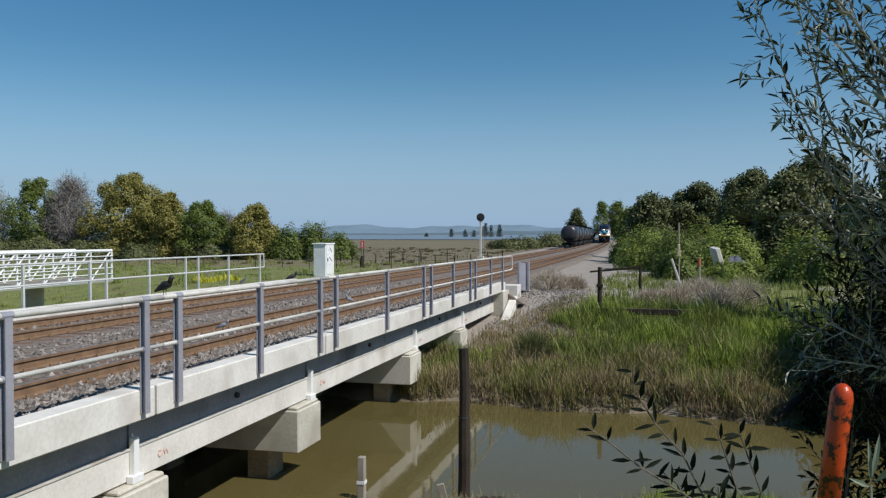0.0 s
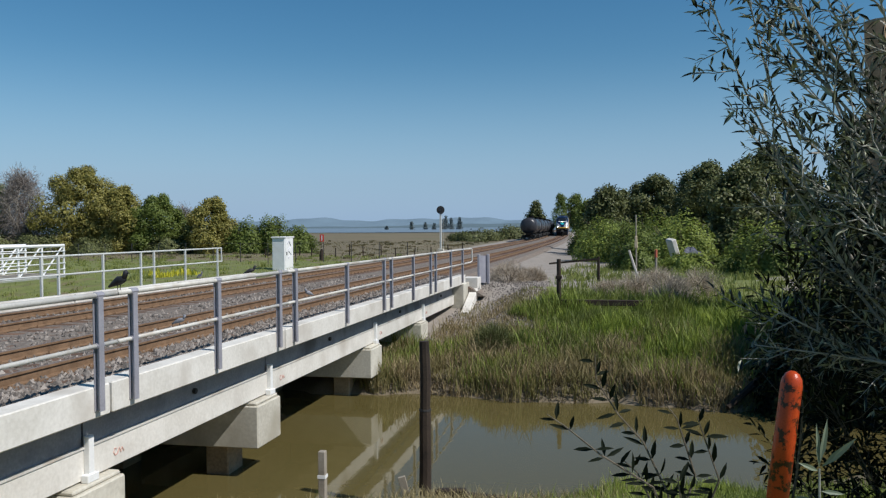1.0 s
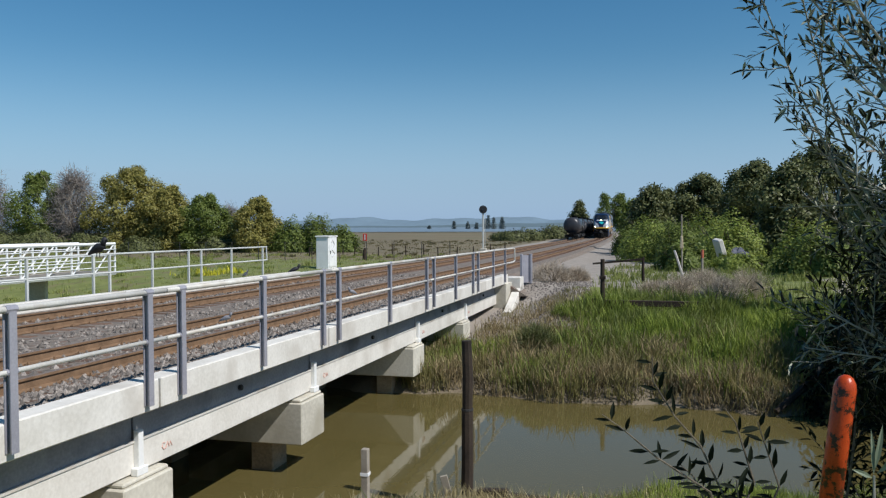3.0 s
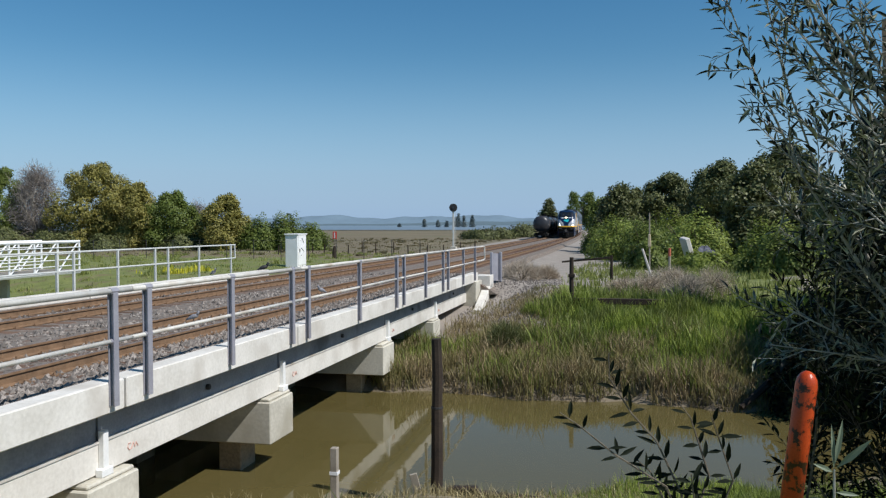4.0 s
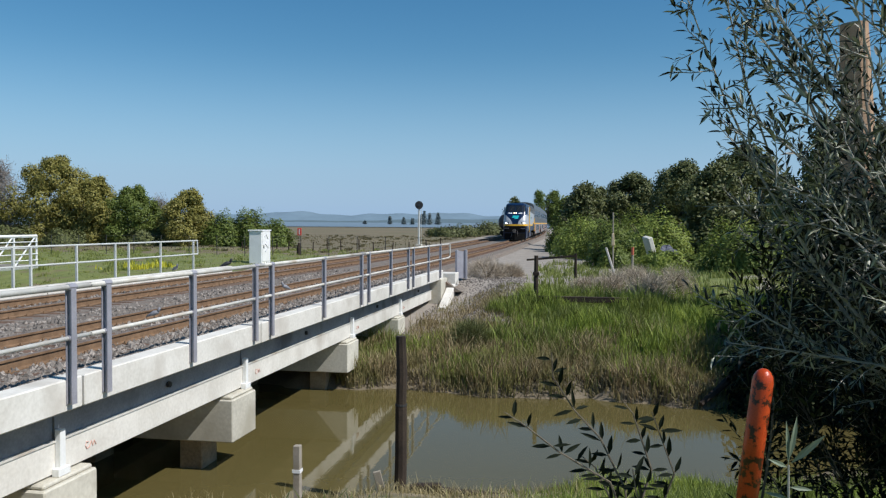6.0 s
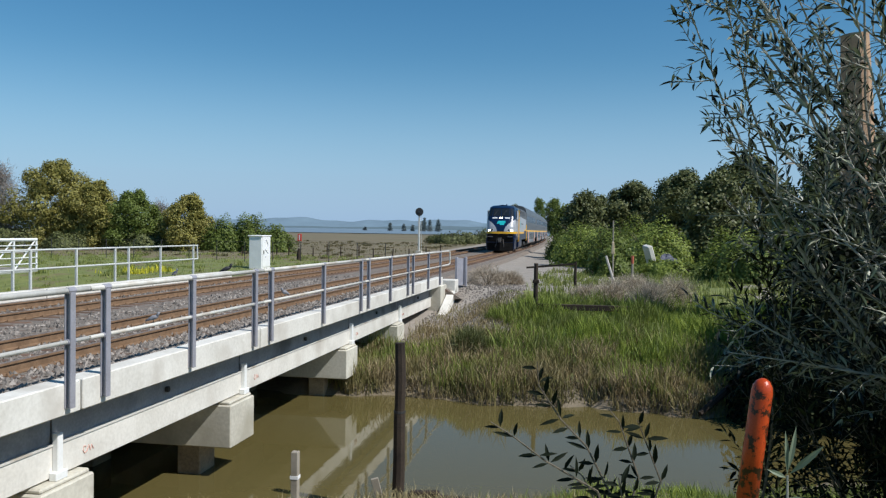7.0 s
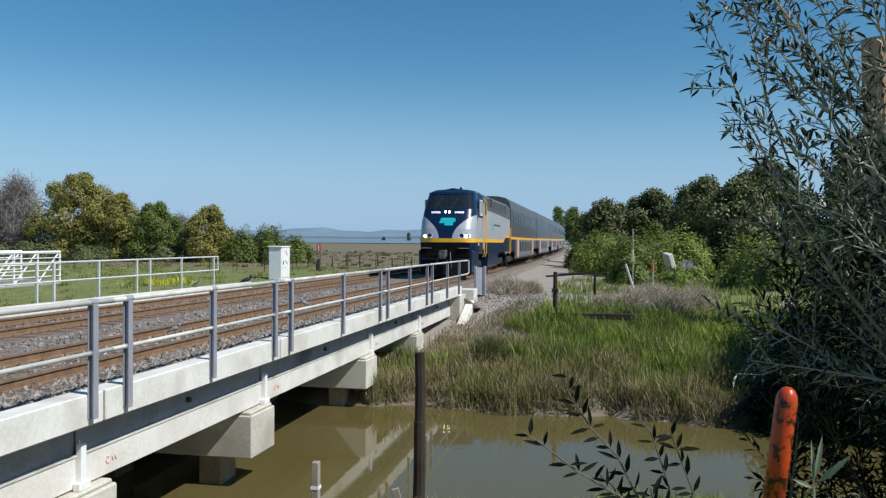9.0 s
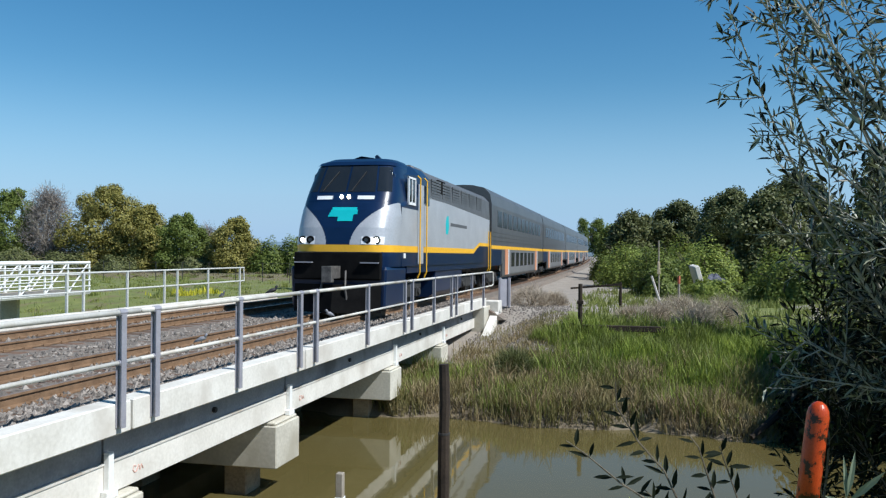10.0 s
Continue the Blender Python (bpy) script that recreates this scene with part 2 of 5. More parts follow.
def blade_faces(p, height, width, lean, rng):
    """Standing grass blades: tapered four-cornered strips in two bent pieces."""
    n = len(p)
    a = rng.uniform(0, 2 * math.pi, n)
    side = np.stack([np.cos(a), np.sin(a), 0 * a], 1) * np.broadcast_to(width, n)[:, None] / 2
    b = rng.uniform(0, 2 * math.pi, n)
    bend = np.stack([np.cos(b), np.sin(b), 0 * b], 1) * (rng.uniform(0, lean, n) * height)[:, None]
    h = height[:, None] * np.array([0, 0, 1.0])
    m, t = p + h * 0.55 + bend * 0.3, p + h + bend
    low = np.stack([p - side, p + side, m + side * 0.8, m - side * 0.8], 1)
    top = np.stack([m - side * 0.8, m + side * 0.8, t + side * 0.12, t - side * 0.12], 1)
    return np.concatenate([low, top], 1).reshape(-1, 3)


def smoothstep(a, b, x):
    t = np.clip((x - a) / (b - a), 0, 1)
    return t * t * (3 - 2 * t)


# ---- the lie of the land ----
WATER_Z = -2.63


def rail_z(y):
    return np.interp(y, [-40, 10, 24, 44, 74, 130, 700], [0.06, -0.02, -0.10, -0.22, -0.36, -0.46, -0.6])


def track_x(y, far=False):
    y = np.asarray(y, float)
    return (-12.35 if far else -8.05) + 0.85 * np.tanh((y - 22) / 65) - 1.28e-4 * np.clip(y - 115, 0, 330) ** 2


def near_edge(x):
    return np.clip(13.7 + 0.32 * x, 8.5, 15.5) + 0.25 * np.sin(x * 1.7) + 0.15 * np.sin(x * 4.1)


def far_edge(x):
    return 20.2 - 0.1 * np.clip(x + 2, -4, 6) * 0.5 + 0.22 * np.sin(x * 1.3 + 1) + 0.12 * np.sin(x * 3.7)


def ground_z(x, y):
    x, y = np.asarray(x, float), np.asarray(y, float)
    en, ef = near_edge(x), far_edge(x)
    near = 0.15 - 2.85 * np.clip((y - 4.4) / (en - 4.4), 0, 1) ** (0.9 - 0.42 * smoothstep(2.5, 4.8, -x))
    near = near + 0.04 * np.sin(x * 2.3) * np.sin(y * 1.9)
    bed = -3.3
    rise = np.interp(y - ef, [0, 0.35, 2.5, 5, 8.5, 14, 22, 60, 400, 4000], [-2.75, -2.3, -1.95, -1.5, -1.05, -0.8, -0.7, -0.85, -1.1, -1.3])
    bump = 0.06 * np.sin(x * 0.9 + 1.3) * np.sin(y * 0.7) + 0.04 * np.sin(x * 2.1) * np.sin(y * 1.7 + 0.5)
    dip = np.interp(y, [22, 25, 29, 32, 34.5, 37], [0, 0.45, 0.75, 0.62, 0.3, 0])
    far = rise + bump - dip * (1 - smoothstep(-4.6, -2.6, x))
    bank = smoothstep(33.5, 36.5, y)
    cx = track_x(y) - 2.15
    top = rail_z(y) - 0.42
    k = (1 - smoothstep(5.2, 8.2, np.abs(x - cx))) * bank
    far = far * (1 - k) + top * k
    road = (1 - smoothstep(3.2, 4.6, np.abs(x - (track_x(y) + 7.2)))) * smoothstep(33.0, 37.0, y)
    far = far * (1 - road * 0.85) + (top - 0.12) * road * 0.85
    z = np.where(y < en, near, np.where(y > ef, far, bed))
    mid = (y >= en) & (y <= ef)
    d = np.minimum(y - en, ef - y)
    return np.where(mid, -2.75 - 0.5 * smoothstep(0, 1.2, d), z)


def build_ground():
    xs = np.concatenate([-np.geomspace(3600, 40, 26), np.arange(-38, 24, 0.55), np.geomspace(25, 3600, 26)])
    ys = np.concatenate([-np.geomspace(600, 8, 10), np.arange(-6, 48, 0.42), np.geomspace(49, 4600, 70)])
    X, Y = np.meshgrid(xs, ys)
    Z = ground_z(X, Y)
    s = Shape()
    s.v = [tuple(q) for q in np.stack([X, Y, Z], -1).reshape(-1, 3)]
    nx = len(xs)
    rng = np.random.default_rng(3)
    for j in range(len(ys) - 1):
        for i in range(nx - 1):
            x, y = 0.5 * (xs[i] + xs[i + 1]), 0.5 * (ys[j] + ys[j + 1])
            z = Z[j, i]
            w = 0.6 * math.sin(x * 0.8) + 0.5 * math.sin(y * 0.9 + x * 0.4) + rng.normal() * 0.25
            off = x - float(track_x(y))
            if y < 15 and y > 6.5 and x < -0.6 + w * 0.6:
                slot = 4
            elif z < -2.15:
                slot = 2
            elif 7.6 + w * 0.6 < x < 16 and 25.5 < y < 41 + w:
                slot = 1
            elif y > 34.5 and -9.5 < off < 10.6 + w * 0.6:
                slot = 1
            elif y > 26 and -7.5 + w < x < -2.2 + w * 0.5 and y < 36:
                slot = 1
            elif y > 120 or (x < -14 and y > 58):
                slot = 3
            else:
                slot = 0
            s.face((j * nx + i, j * nx + i + 1, (j + 1) * nx + i + 1, (j + 1) * nx + i), slot)
    solo("ground", s, [GRASS_SOIL, GRAVEL, MUD, MARSH, STRAW_SOIL], "grassy banks, gravel roadside and dry marsh", "ground", kind="structure", smooth=True)


def build_water():
    m = bpy.data.materials.new("muddy_water")
    m.use_nodes = True
    t = m.node_tree
    b = t.nodes["Principled BSDF"]
    b.inputs["Base Color"].default_value = (0.106, 0.086, 0.031, 1)
    b.inputs["Roughness"].default_value = 0.03
    b.inputs["IOR"].default_value = 1.42
    co, n = t.nodes.new("ShaderNodeTexCoord"), t.nodes.new("ShaderNodeTexNoise")
    n.inputs["Scale"].default_value, n.inputs["Detail"].default_value = 2.2, 4
    bp = t.nodes.new("ShaderNodeBump")
    bp.inputs["Strength"].default_value, bp.inputs["Distance"].default_value = 0.10, 0.02
    t.links.new(co.outputs["Object"], n.inputs["Vector"])
    t.links.new(n.outputs[0], bp.inputs["Height"])
    t.links.new(bp.outputs[0], b.inputs["Normal"])
    s = Shape()
    s.v = [(-120, 6, WATER_Z), (90, 6, WATER_Z), (90, 24, WATER_Z), (-120, 24, WATER_Z)]
    s.face((0, 1, 2, 3))
    solo("water", s, m, "still olive-brown creek water mirroring the bridge", "water", kind="structure")
    bay = surface("bay_water", (0.15, 0.18, 0.205), (0.20, 0.23, 0.255), 0.01, 0.35, 0.1)
    s = Shape()
    s.v = [(-3500, 300, -0.85), (300, 420, -0.85), (500, 4400, -0.85), (-3500, 4400, -0.85)]
    s.face((0, 1, 2, 3))
    solo("water_bay", s, bay, "blue-grey bay beyond the marsh", "water", kind="structure")


def build_hills():
    """Two ranges beyond the bay, as long folded ridges; haze is put into their bluish colour."""
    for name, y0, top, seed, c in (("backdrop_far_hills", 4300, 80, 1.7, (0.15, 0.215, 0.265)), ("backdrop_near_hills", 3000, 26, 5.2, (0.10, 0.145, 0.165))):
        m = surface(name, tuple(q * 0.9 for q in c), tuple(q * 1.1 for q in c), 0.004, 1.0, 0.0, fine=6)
        s = Shape()
        n, rows = 220, 5
        for j in range(rows):
            for i in range(n):
                x = -4200 + 6400 * i / (n - 1)
                r = 0.66 + 0.09 * math.sin(x * 0.0075 + seed) + 0.07 * math.sin(x * 0.0123 + 2 * seed) + 0.04 * math.sin(x * 0.031 + seed)
                if name.endswith("near_hills"):
                    r *= 0.35 + 0.65 * float(smoothstep(-1500, -300, x))
                h = top * max(r, 0.1) * math.sin(math.pi / 2 * j / (rows - 1))
                s.v.append((x, y0 + j * 90 + 20 * math.sin(x * 0.01 + j), h - 2))
        for j in range(rows - 1):
            for i in range(n - 1):
                a = j * n + i
                s.face((a, a + 1, a + n + 1, a + n))
        solo(name, s, m, "hills across the bay, haze put into their blue-green colour", "hills", kind="structure", smooth=True)


build_ground()
build_water()
build_hills()

# ---- bridge ----
# Handrail line of the bridge: x = BX + BK * s, falling by BF a metre.
BX, BK, BZ, BF = -5.865, 0.01475, 1.137, -0.0069
JOINTS = [-4.5, 1.9, 8.58, 13.86, 20.75, 26.46, 33.0]
POSTS = [-1.2, 1.5, 2.3, 4.1, 6.19, 8.29, 8.98, 11.18, 13.49, 14.24, 17.31, 20.38, 21.11, 23.62, 26.06, 26.86, 29.57, 32.06]
FAR_U = -9.75


def bp(u, s, w):
    return (BX + BK * s + u, s, BZ + BF * s + w)


def span_box(sh, u0, u1, s0, s1, w0, w1, slot=0):
    return sh.hexa([bp(u0, s0, w0), bp(u1, s0, w0), bp(u1, s1, w0), bp(u0, s1, w0), bp(u0, s0, w1), bp(u1, s0, w1), bp(u1, s1, w1), bp(u0, s1, w1)], slot)


def steel_post(bridge, s, u, w0, w1, mat, name="railing_post"):
    """An H-section post with a base plate bolted to the kerb's face."""
    p = Shape()
    span_box(p, u, u + 0.012, s - 0.046, s + 0.046, w0, w1)
    span_box(p, u + 0.012, u + 0.068, s - 0.006, s + 0.006, w0, w1)
    span_box(p, u + 0.068, u + 0.080, s - 0.046, s + 0.046, w0, w1)
    return part(name, p, mat, bridge)


def build_bridge():
    b = thing("railway_bridge", "pale concrete railway trestle with galvanised pipe railings over the creek", "bridge", (-10.5, 14, WATER_Z))
    for s0, s1 in zip(JOINTS, JOINTS[1:]):
        g = 0.025
        part("kerb", span_box(Shape(), -0.30, 0.0, s0 + g, s1 - g, -1.45, -1.075), CONCRETE, b, "pale concrete ballast kerb", bevel=0.015)
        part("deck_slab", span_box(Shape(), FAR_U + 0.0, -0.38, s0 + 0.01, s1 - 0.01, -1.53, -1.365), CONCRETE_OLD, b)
        gi = Shape()
        span_box(gi, -1.25, -0.36, s0 + 0.02, s1 - 0.02, -2.28, -1.90)
        part("girder_web", span_box(Shape(), -1.2, -0.41, s0 + 0.02, s1 - 0.02, -1.897, -1.533), WEB_STEEL, b, "dark steel web under the kerb")
        part("flange_lip", span_box(Shape(), -0.409, -0.345, s0 + 0.02, s1 - 0.02, -1.897, -1.875), GALV_RAIL, b)
        part("girder", gi, CONCRETE, b, "pale concrete edge girder", bevel=0.012)
        for u in (-3.2, -5.2, -7.2):
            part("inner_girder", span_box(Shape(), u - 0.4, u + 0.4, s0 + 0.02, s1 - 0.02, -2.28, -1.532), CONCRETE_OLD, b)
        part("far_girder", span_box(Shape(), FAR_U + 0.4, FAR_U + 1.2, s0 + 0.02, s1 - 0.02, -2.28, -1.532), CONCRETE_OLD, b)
        part("far_kerb", span_box(Shape(), FAR_U, FAR_U + 0.3, s0 + g, s1 - g, -1.40, -1.05), CONCRETE, b, bevel=0.015)
        mid = (s0 + s1) / 2
        part("drain_hole", Shape().tube([bp(-0.40, mid, -1.72), bp(-0.352, mid, -1.72)], 0.045, 10), DARK_IRON, b)
    for s in JOINTS[1:-1]:
        # pile caps with a chamfered top, short piles and a bright bearing bracket
        c = Shape()
        m = s - (0.3 if s > 10 else -0.05)
        for i, (g, w0, w1) in enumerate(((0.0, -3.12, -2.36), (0.04, -2.36, -2.30))):
            span_box(c, FAR_U + 0.2, -0.20 - g, m - 0.50 + g, m + 0.50 - g, w0, w1)
        part("pile_cap", c, CONCRETE_OLD, b, "weathered concrete pile cap", bevel=0.02)
        for u in (-1.1, -3.2, -5.2, -7.2, -9.0):
            x, y, z = bp(u, m, -3.12)
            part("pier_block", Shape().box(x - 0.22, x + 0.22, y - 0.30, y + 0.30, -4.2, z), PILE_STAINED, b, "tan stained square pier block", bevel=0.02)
        k = Shape()
        span_box(k, -0.36, -0.28, s - 0.05, s + 0.05, -2.30, -1.74)
        span_box(k, -0.36, -0.26, s - 0.11, s + 0.11, -2.30, -2.20)
        part("bearing_bracket", k, WHITE_STEEL, b, "white steel bearing bracket", bevel=0.008)
        m = Shape()
        m.tube([bp(-0.356, s + e, w) for e, w in ((0.60, -2.06), (0.56, -2.05), (0.54, -2.10), (0.57, -2.14), (0.62, -2.13), (0.66, -2.06), (0.69, -2.13), (0.72, -2.07), (0.76, -2.13))], 0.009, 5)
        part("paint_mark", m, FADED_RED, b, "faded red paint mark")
    for s in POSTS:
        steel_post(b, s, 0.002, -1.36, -0.02, GALV)
    for s0, s1 in ((-1.2, 1.5), (2.3, 8.29), (8.98, 13.49), (14.24, 20.38), (21.11, 26.06), (26.86, 32.06)):
        for w, r, nm in ((0.0, 0.034, "top_rail"), (-0.59, 0.026, "mid_rail")):
            part(nm, Shape().tube([bp(0.045, s0 - 0.36, w), bp(0.045, s1 + 0.36, w)], r, 10), GALV_RAIL, b, "bright galvanised pipe rail", smooth=True)
    for s in POSTS:
        for w, r in ((0.0, 0.041), (-0.59, 0.033)):
            part("rail_sleeve", Shape().tube([bp(0.045, s - 0.07, w), bp(0.045, s + 0.07, w)], r, 8), GALV, b)
    # closed end of the railing
    part("rail_end", Shape().tube([bp(0.045, 32.4, 0.0), bp(0.045, 34.0, 0.0), bp(0.045, 34.35, -0.02), bp(0.045, 34.4, -0.55), bp(0.045, 34.0, -0.59), bp(0.045, 32.4, -0.59)], 0.03, 8), GALV_RAIL, b)
    # far railing
    far_posts = [9.5, 11.4, 12.2, 15.0, 17.75, 20.4, 21.15, 23.35, 25.55, 26.4, 28.65, 31.35]
    for s in far_posts:
        x = -15.85
        p = Shape().box(x - 0.03, x + 0.03, s - 0.035, s + 0.035, -0.35, 1.04)
        part("far_railing_post", p, PALE_STEEL, b)
    for z0, nm in ((1.06, "far_top_rail"), (0.49, "far_mid_rail")):
        part(nm, Shape().tube([(-15.85, 8, z0 + 0.05), (-15.85, 31.75, z0 - 0.06)], 0.03, 8), PALE_STEEL, b)
    part("far_rail_end", Shape().tube([(-15.85, 31.7, 1.0), (-15.85, 31.75, 0.45)], 0.03, 8), PALE_STEEL, b)
    # abutment, return block and sloping wing wall
    a = Shape()
    span_box(a, FAR_U, -0.02, 33.02, 34.6, -3.6, -1.54)
    part("abutment", a, CONCRETE_OLD, b, bevel=0.02)
    part("abutment_block", span_box(Shape(), -0.22, 0.42, 33.6, 34.5, -1.80, -1.24), CONCRETE, b, "bright concrete end block", bevel=0.02)
    part("abutment_face", span_box(Shape(), -0.5, 0.06, 32.2, 33.55, -2.75, -1.42), CONCRETE_OLD, b, bevel=0.02)
    w = Shape()
    w.hexa([bp(0.10, 31.2, -3.2), bp(0.42, 31.2, -3.2), bp(0.42, 34.2, -3.2), bp(0.10, 34.2, -3.2), bp(0.10, 31.2, -2.50), bp(0.42, 31.2, -2.50), bp(0.42, 34.2, -1.5), bp(0.10, 34.2, -1.5)])
    part("wing_wall", w, CONCRETE, b, "sloping concrete wing wall", bevel=0.02)
    for s, u in ((35.0, 0.25), (35.3, 0.62)):
        part("end_post", span_box(Shape(), u - 0.05, u + 0.05, s - 0.12, s + 0.12, -1.6, -0.28), GALV, b, bevel=0.01)
    e = Shape().hexa([bp(0.26, 34.99, -1.55), bp(0.28, 34.97, -1.55), bp(0.61, 35.27, -1.55), bp(0.59, 35.29, -1.55), bp(0.26, 34.99, -0.33), bp(0.28, 34.97, -0.33), bp(0.61, 35.27, -0.33), bp(0.59, 35.29, -0.33)])
    part("end_plate", e, GALV, b)
    return b


build_bridge()

# ---- tracks ----


def along(outline, f_x, y0, y1, step, dz=0.0, slot_of=None):
    """A profile (across, up) drawn along the line of the track."""
    s = Shape()
    ys = np.arange(y0, y1 + step / 2, step)
    k = len(outline)
    for y in ys:
        x, z = float(f_x(y)), float(rail_z(y)) + dz
        s.v += [(x + p, float(y), z + q) for p, q in outline]
    for j in range(len(ys) - 1):
        for i in range(k):
            n = (i + 1) % k
            s.face((j * k + i, j * k + n, (j + 1) * k + n, (j + 1) * k + i), slot_of(i) if slot_of else 0)
    s.face(list(range(k)))
    s.face([(len(ys) - 1) * k + i for i in reversed(range(k))])
    return s


RAIL = [(-0.075, -0.172), (0.075, -0.172), (0.075, -0.158), (0.012, -0.14), (0.010, -0.045), (0.037, -0.034), (0.037, -0.004), (0.03, 0.0), (-0.03, 0.0), (-0.037, -0.004), (-0.037, -0.034), (-0.010, -0.045), (-0.012, -0.14), (-0.075, -0.158)]


def build_tracks():
    rng = random.Random(5)
    bed = along([(-7.3, -0.95), (3.3, -0.95), (2.05, -0.2), (1.25, -0.185), (-5.7, -0.185), (-6.4, -0.24)], track_x, 33.2, 620, 3.0)
    solo("ballast_bed", bed, BALLAST, "grey-brown crushed stone ballast under both tracks", "ballast", kind="structure")
    deck = along([(-7.2, -0.40), (1.95, -0.40), (1.95, -0.17), (1.2, -0.175), (-5.6, -0.185), (-7.2, -0.24)], track_x, -4.0, 33.2, 1.0)
    solo("ballast_on_bridge", deck, BALLAST, "crushed stone ballast between the bridge kerbs", "ballast", kind="structure")
    slp = mesh_of("sleeper", Shape().box(-1.3, 1.3, -0.115, 0.115, -0.19, 0.0), SLEEPER, bevel=0.012)
    plate = mesh_of("tie_plate", Shape().box(-0.15, 0.15, -0.09, 0.09, 0.0, 0.02).tube([(-0.11, 0.05, 0.0), (-0.11, 0.05, 0.05)], 0.02, 6).tube([(0.11, -0.05, 0.0), (0.11, -0.05, 0.05)], 0.02, 6), RUST)
    for far in (False, True):
        f = lambda y, far=far: track_x(y, far)
        t = thing("railway_track", "rusty rails on dark timber sleepers, " + ("holding parked tank cars" if far else "carrying the train"), "railway track", (float(f(10)), 10, -0.2), "two parallel tracks")
        for side in (-0.755, 0.755):
            part("rail", along([(p + side, q) for p, q in RAIL], f, -4, 620, 2.0, slot_of=lambda i: 1 if i in (6, 7, 8) else 0), [RUST, RAIL_TOP], t, "rust-brown rail with a worn head")
        y = -3.0
        k = 0
        rest = Shape()
        while y < 250:
            x, z = float(f(y)), float(rail_z(y)) - 0.172
            if y < 70:
                o = new("sleeper", slp)
                o.parent, o.location = t, Vector((x, y, z)) - AT[t.name]
                o.rotation_euler = (0, 0, rng.uniform(-0.012, 0.012))
                if 4 < y < 40:
                    for side in (-0.755, 0.755):
                        q = new("tie_plate", plate)
                        q.parent, q.location = t, Vector((x + side, y, z)) - AT[t.name]
            else:
                rest.box(x - 1.3, x + 1.3, y - 0.115, y + 0.115, z - 0.15, z)
            y += 0.54
            k += 1
        tagged(part("far_sleepers", rest, SLEEPER, t), kind="stuff")
    # loose stones where the ballast is seen from close by
    rng = np.random.default_rng(8)
    s = Shape()
    octa = np.array([(1, 0, 0), (-1, 0, 0), (0, 1, 0), (0, -1, 0), (0, 0, 1), (0, 0, -1)], float)
    tri = [(0, 2, 4), (2, 1, 4), (1, 3, 4), (3, 0, 4), (2, 0, 5), (1, 2, 5), (3, 1, 5), (0, 3, 5)]
    n = 14000
    yy = 3.5 + 31 * rng.random(n) ** 1.35
    across = rng.uniform(0.78, 2.1, n)
    between = rng.random(n) < 0.45
    across[between] = rng.choice([-2.15, 0.0, -4.3], between.sum()) + rng.uniform(-0.68, 0.68, between.sum())
    for i in range(n):
        x, y = float(track_x(yy[i])) + across[i], yy[i]
        z = float(rail_z(y)) - 0.19 + rng.uniform(-0.01, 0.025) - (0.05 * max(0, across[i] - 1.3))
        q = octa * rng.uniform(0.028, 0.062) * rng.uniform(0.6, 1.25, 3) + rng.normal(0, 0.007, (6, 3))
        a = rng.uniform(0, 6.28)
        ca, sa = math.cos(a), math.sin(a)
        b = len(s.v)
        s.v += [(x + p[0] * ca - p[1] * sa, y + p[0] * sa + p[1] * ca, z + p[2]) for p in q]
        for t3 in tri:
            s.face([b + j for j in t3])
    for i in range(3800):
        x, y = rng.uniform(-5.6, -2.0), rng.uniform(25.5, 37)
        z = float(ground_z(x, y))
        q = octa * rng.uniform(0.02, 0.06) * rng.uniform(0.6, 1.25, 3) + rng.normal(0, 0.008, (6, 3))
        n0 = len(s.v)
        s.v += [(x + p[0], y + p[1], z + p[2]) for p in q]
        for t3 in tri:
            s.face([n0 + j for j in t3])
    solo("ballast_stones", s, STONE, "loose grey and brown ballast stones", "ballast", kind="stuff")


build_tracks()

# ---- train ----
BLUE = surface("dark_blue_paint", (0.003, 0.013, 0.045), (0.006, 0.019, 0.06), 2.0, 0.3, 0.02)
SILVER = surface("silver_grey_paint", (0.38, 0.39, 0.41), (0.48, 0.49, 0.51), 1.2, 0.35, 0.02, metal=0.2)
YELLOW = surface("yellow_stripe_paint", (0.75, 0.40, 0.02), (0.85, 0.47, 0.03), 2.0, 0.4, 0.0)
TEAL = surface("teal_paint", (0.02, 0.42, 0.45), (0.03, 0.48, 0.50), 2.0, 0.4, 0.0)
DARK_GREY = surface("dark_grey_paint", (0.075, 0.078, 0.082), (0.12, 0.122, 0.125), 2.0, 0.5, 0.05)
STEEL_SIDE = surface("brushed_car_side", (0.085, 0.087, 0.09), (0.135, 0.137, 0.14), 1.0, 0.42, 0.04, metal=0.3)
SALMON = surface("orange_door_paint", (0.52, 0.22, 0.12), (0.60, 0.27, 0.15), 2.0, 0.5, 0.0)
BLACK = surface("black_underframe", (0.004, 0.004, 0.0045), (0.012, 0.0115, 0.011), 3.0, 0.9, 0.1, spec=0.08)
GLASS = surface("dark_tinted_glass", (0.012, 0.014, 0.016), (0.018, 0.02, 0.022), 1.0, 0.05, 0.0, spec=0.7)
LAMP_ON = glow("lit_headlamp", (1.0, 0.74, 0.42), 14.0)
LAMP_DIM = glow("lit_ditch_lamp", (1.0, 0.93, 0.8), 80.0)
CAR_GLASS = surface("dull_tinted_glass", (0.010, 0.011, 0.013), (0.020, 0.021, 0.023), 1.0, 0.22, 0.0, spec=0.25)
SILVER_PANEL = surface("dull_silver_panel", (0.15, 0.153, 0.158), (0.22, 0.223, 0.228), 1.0, 0.45, 0.03, metal=0.25)
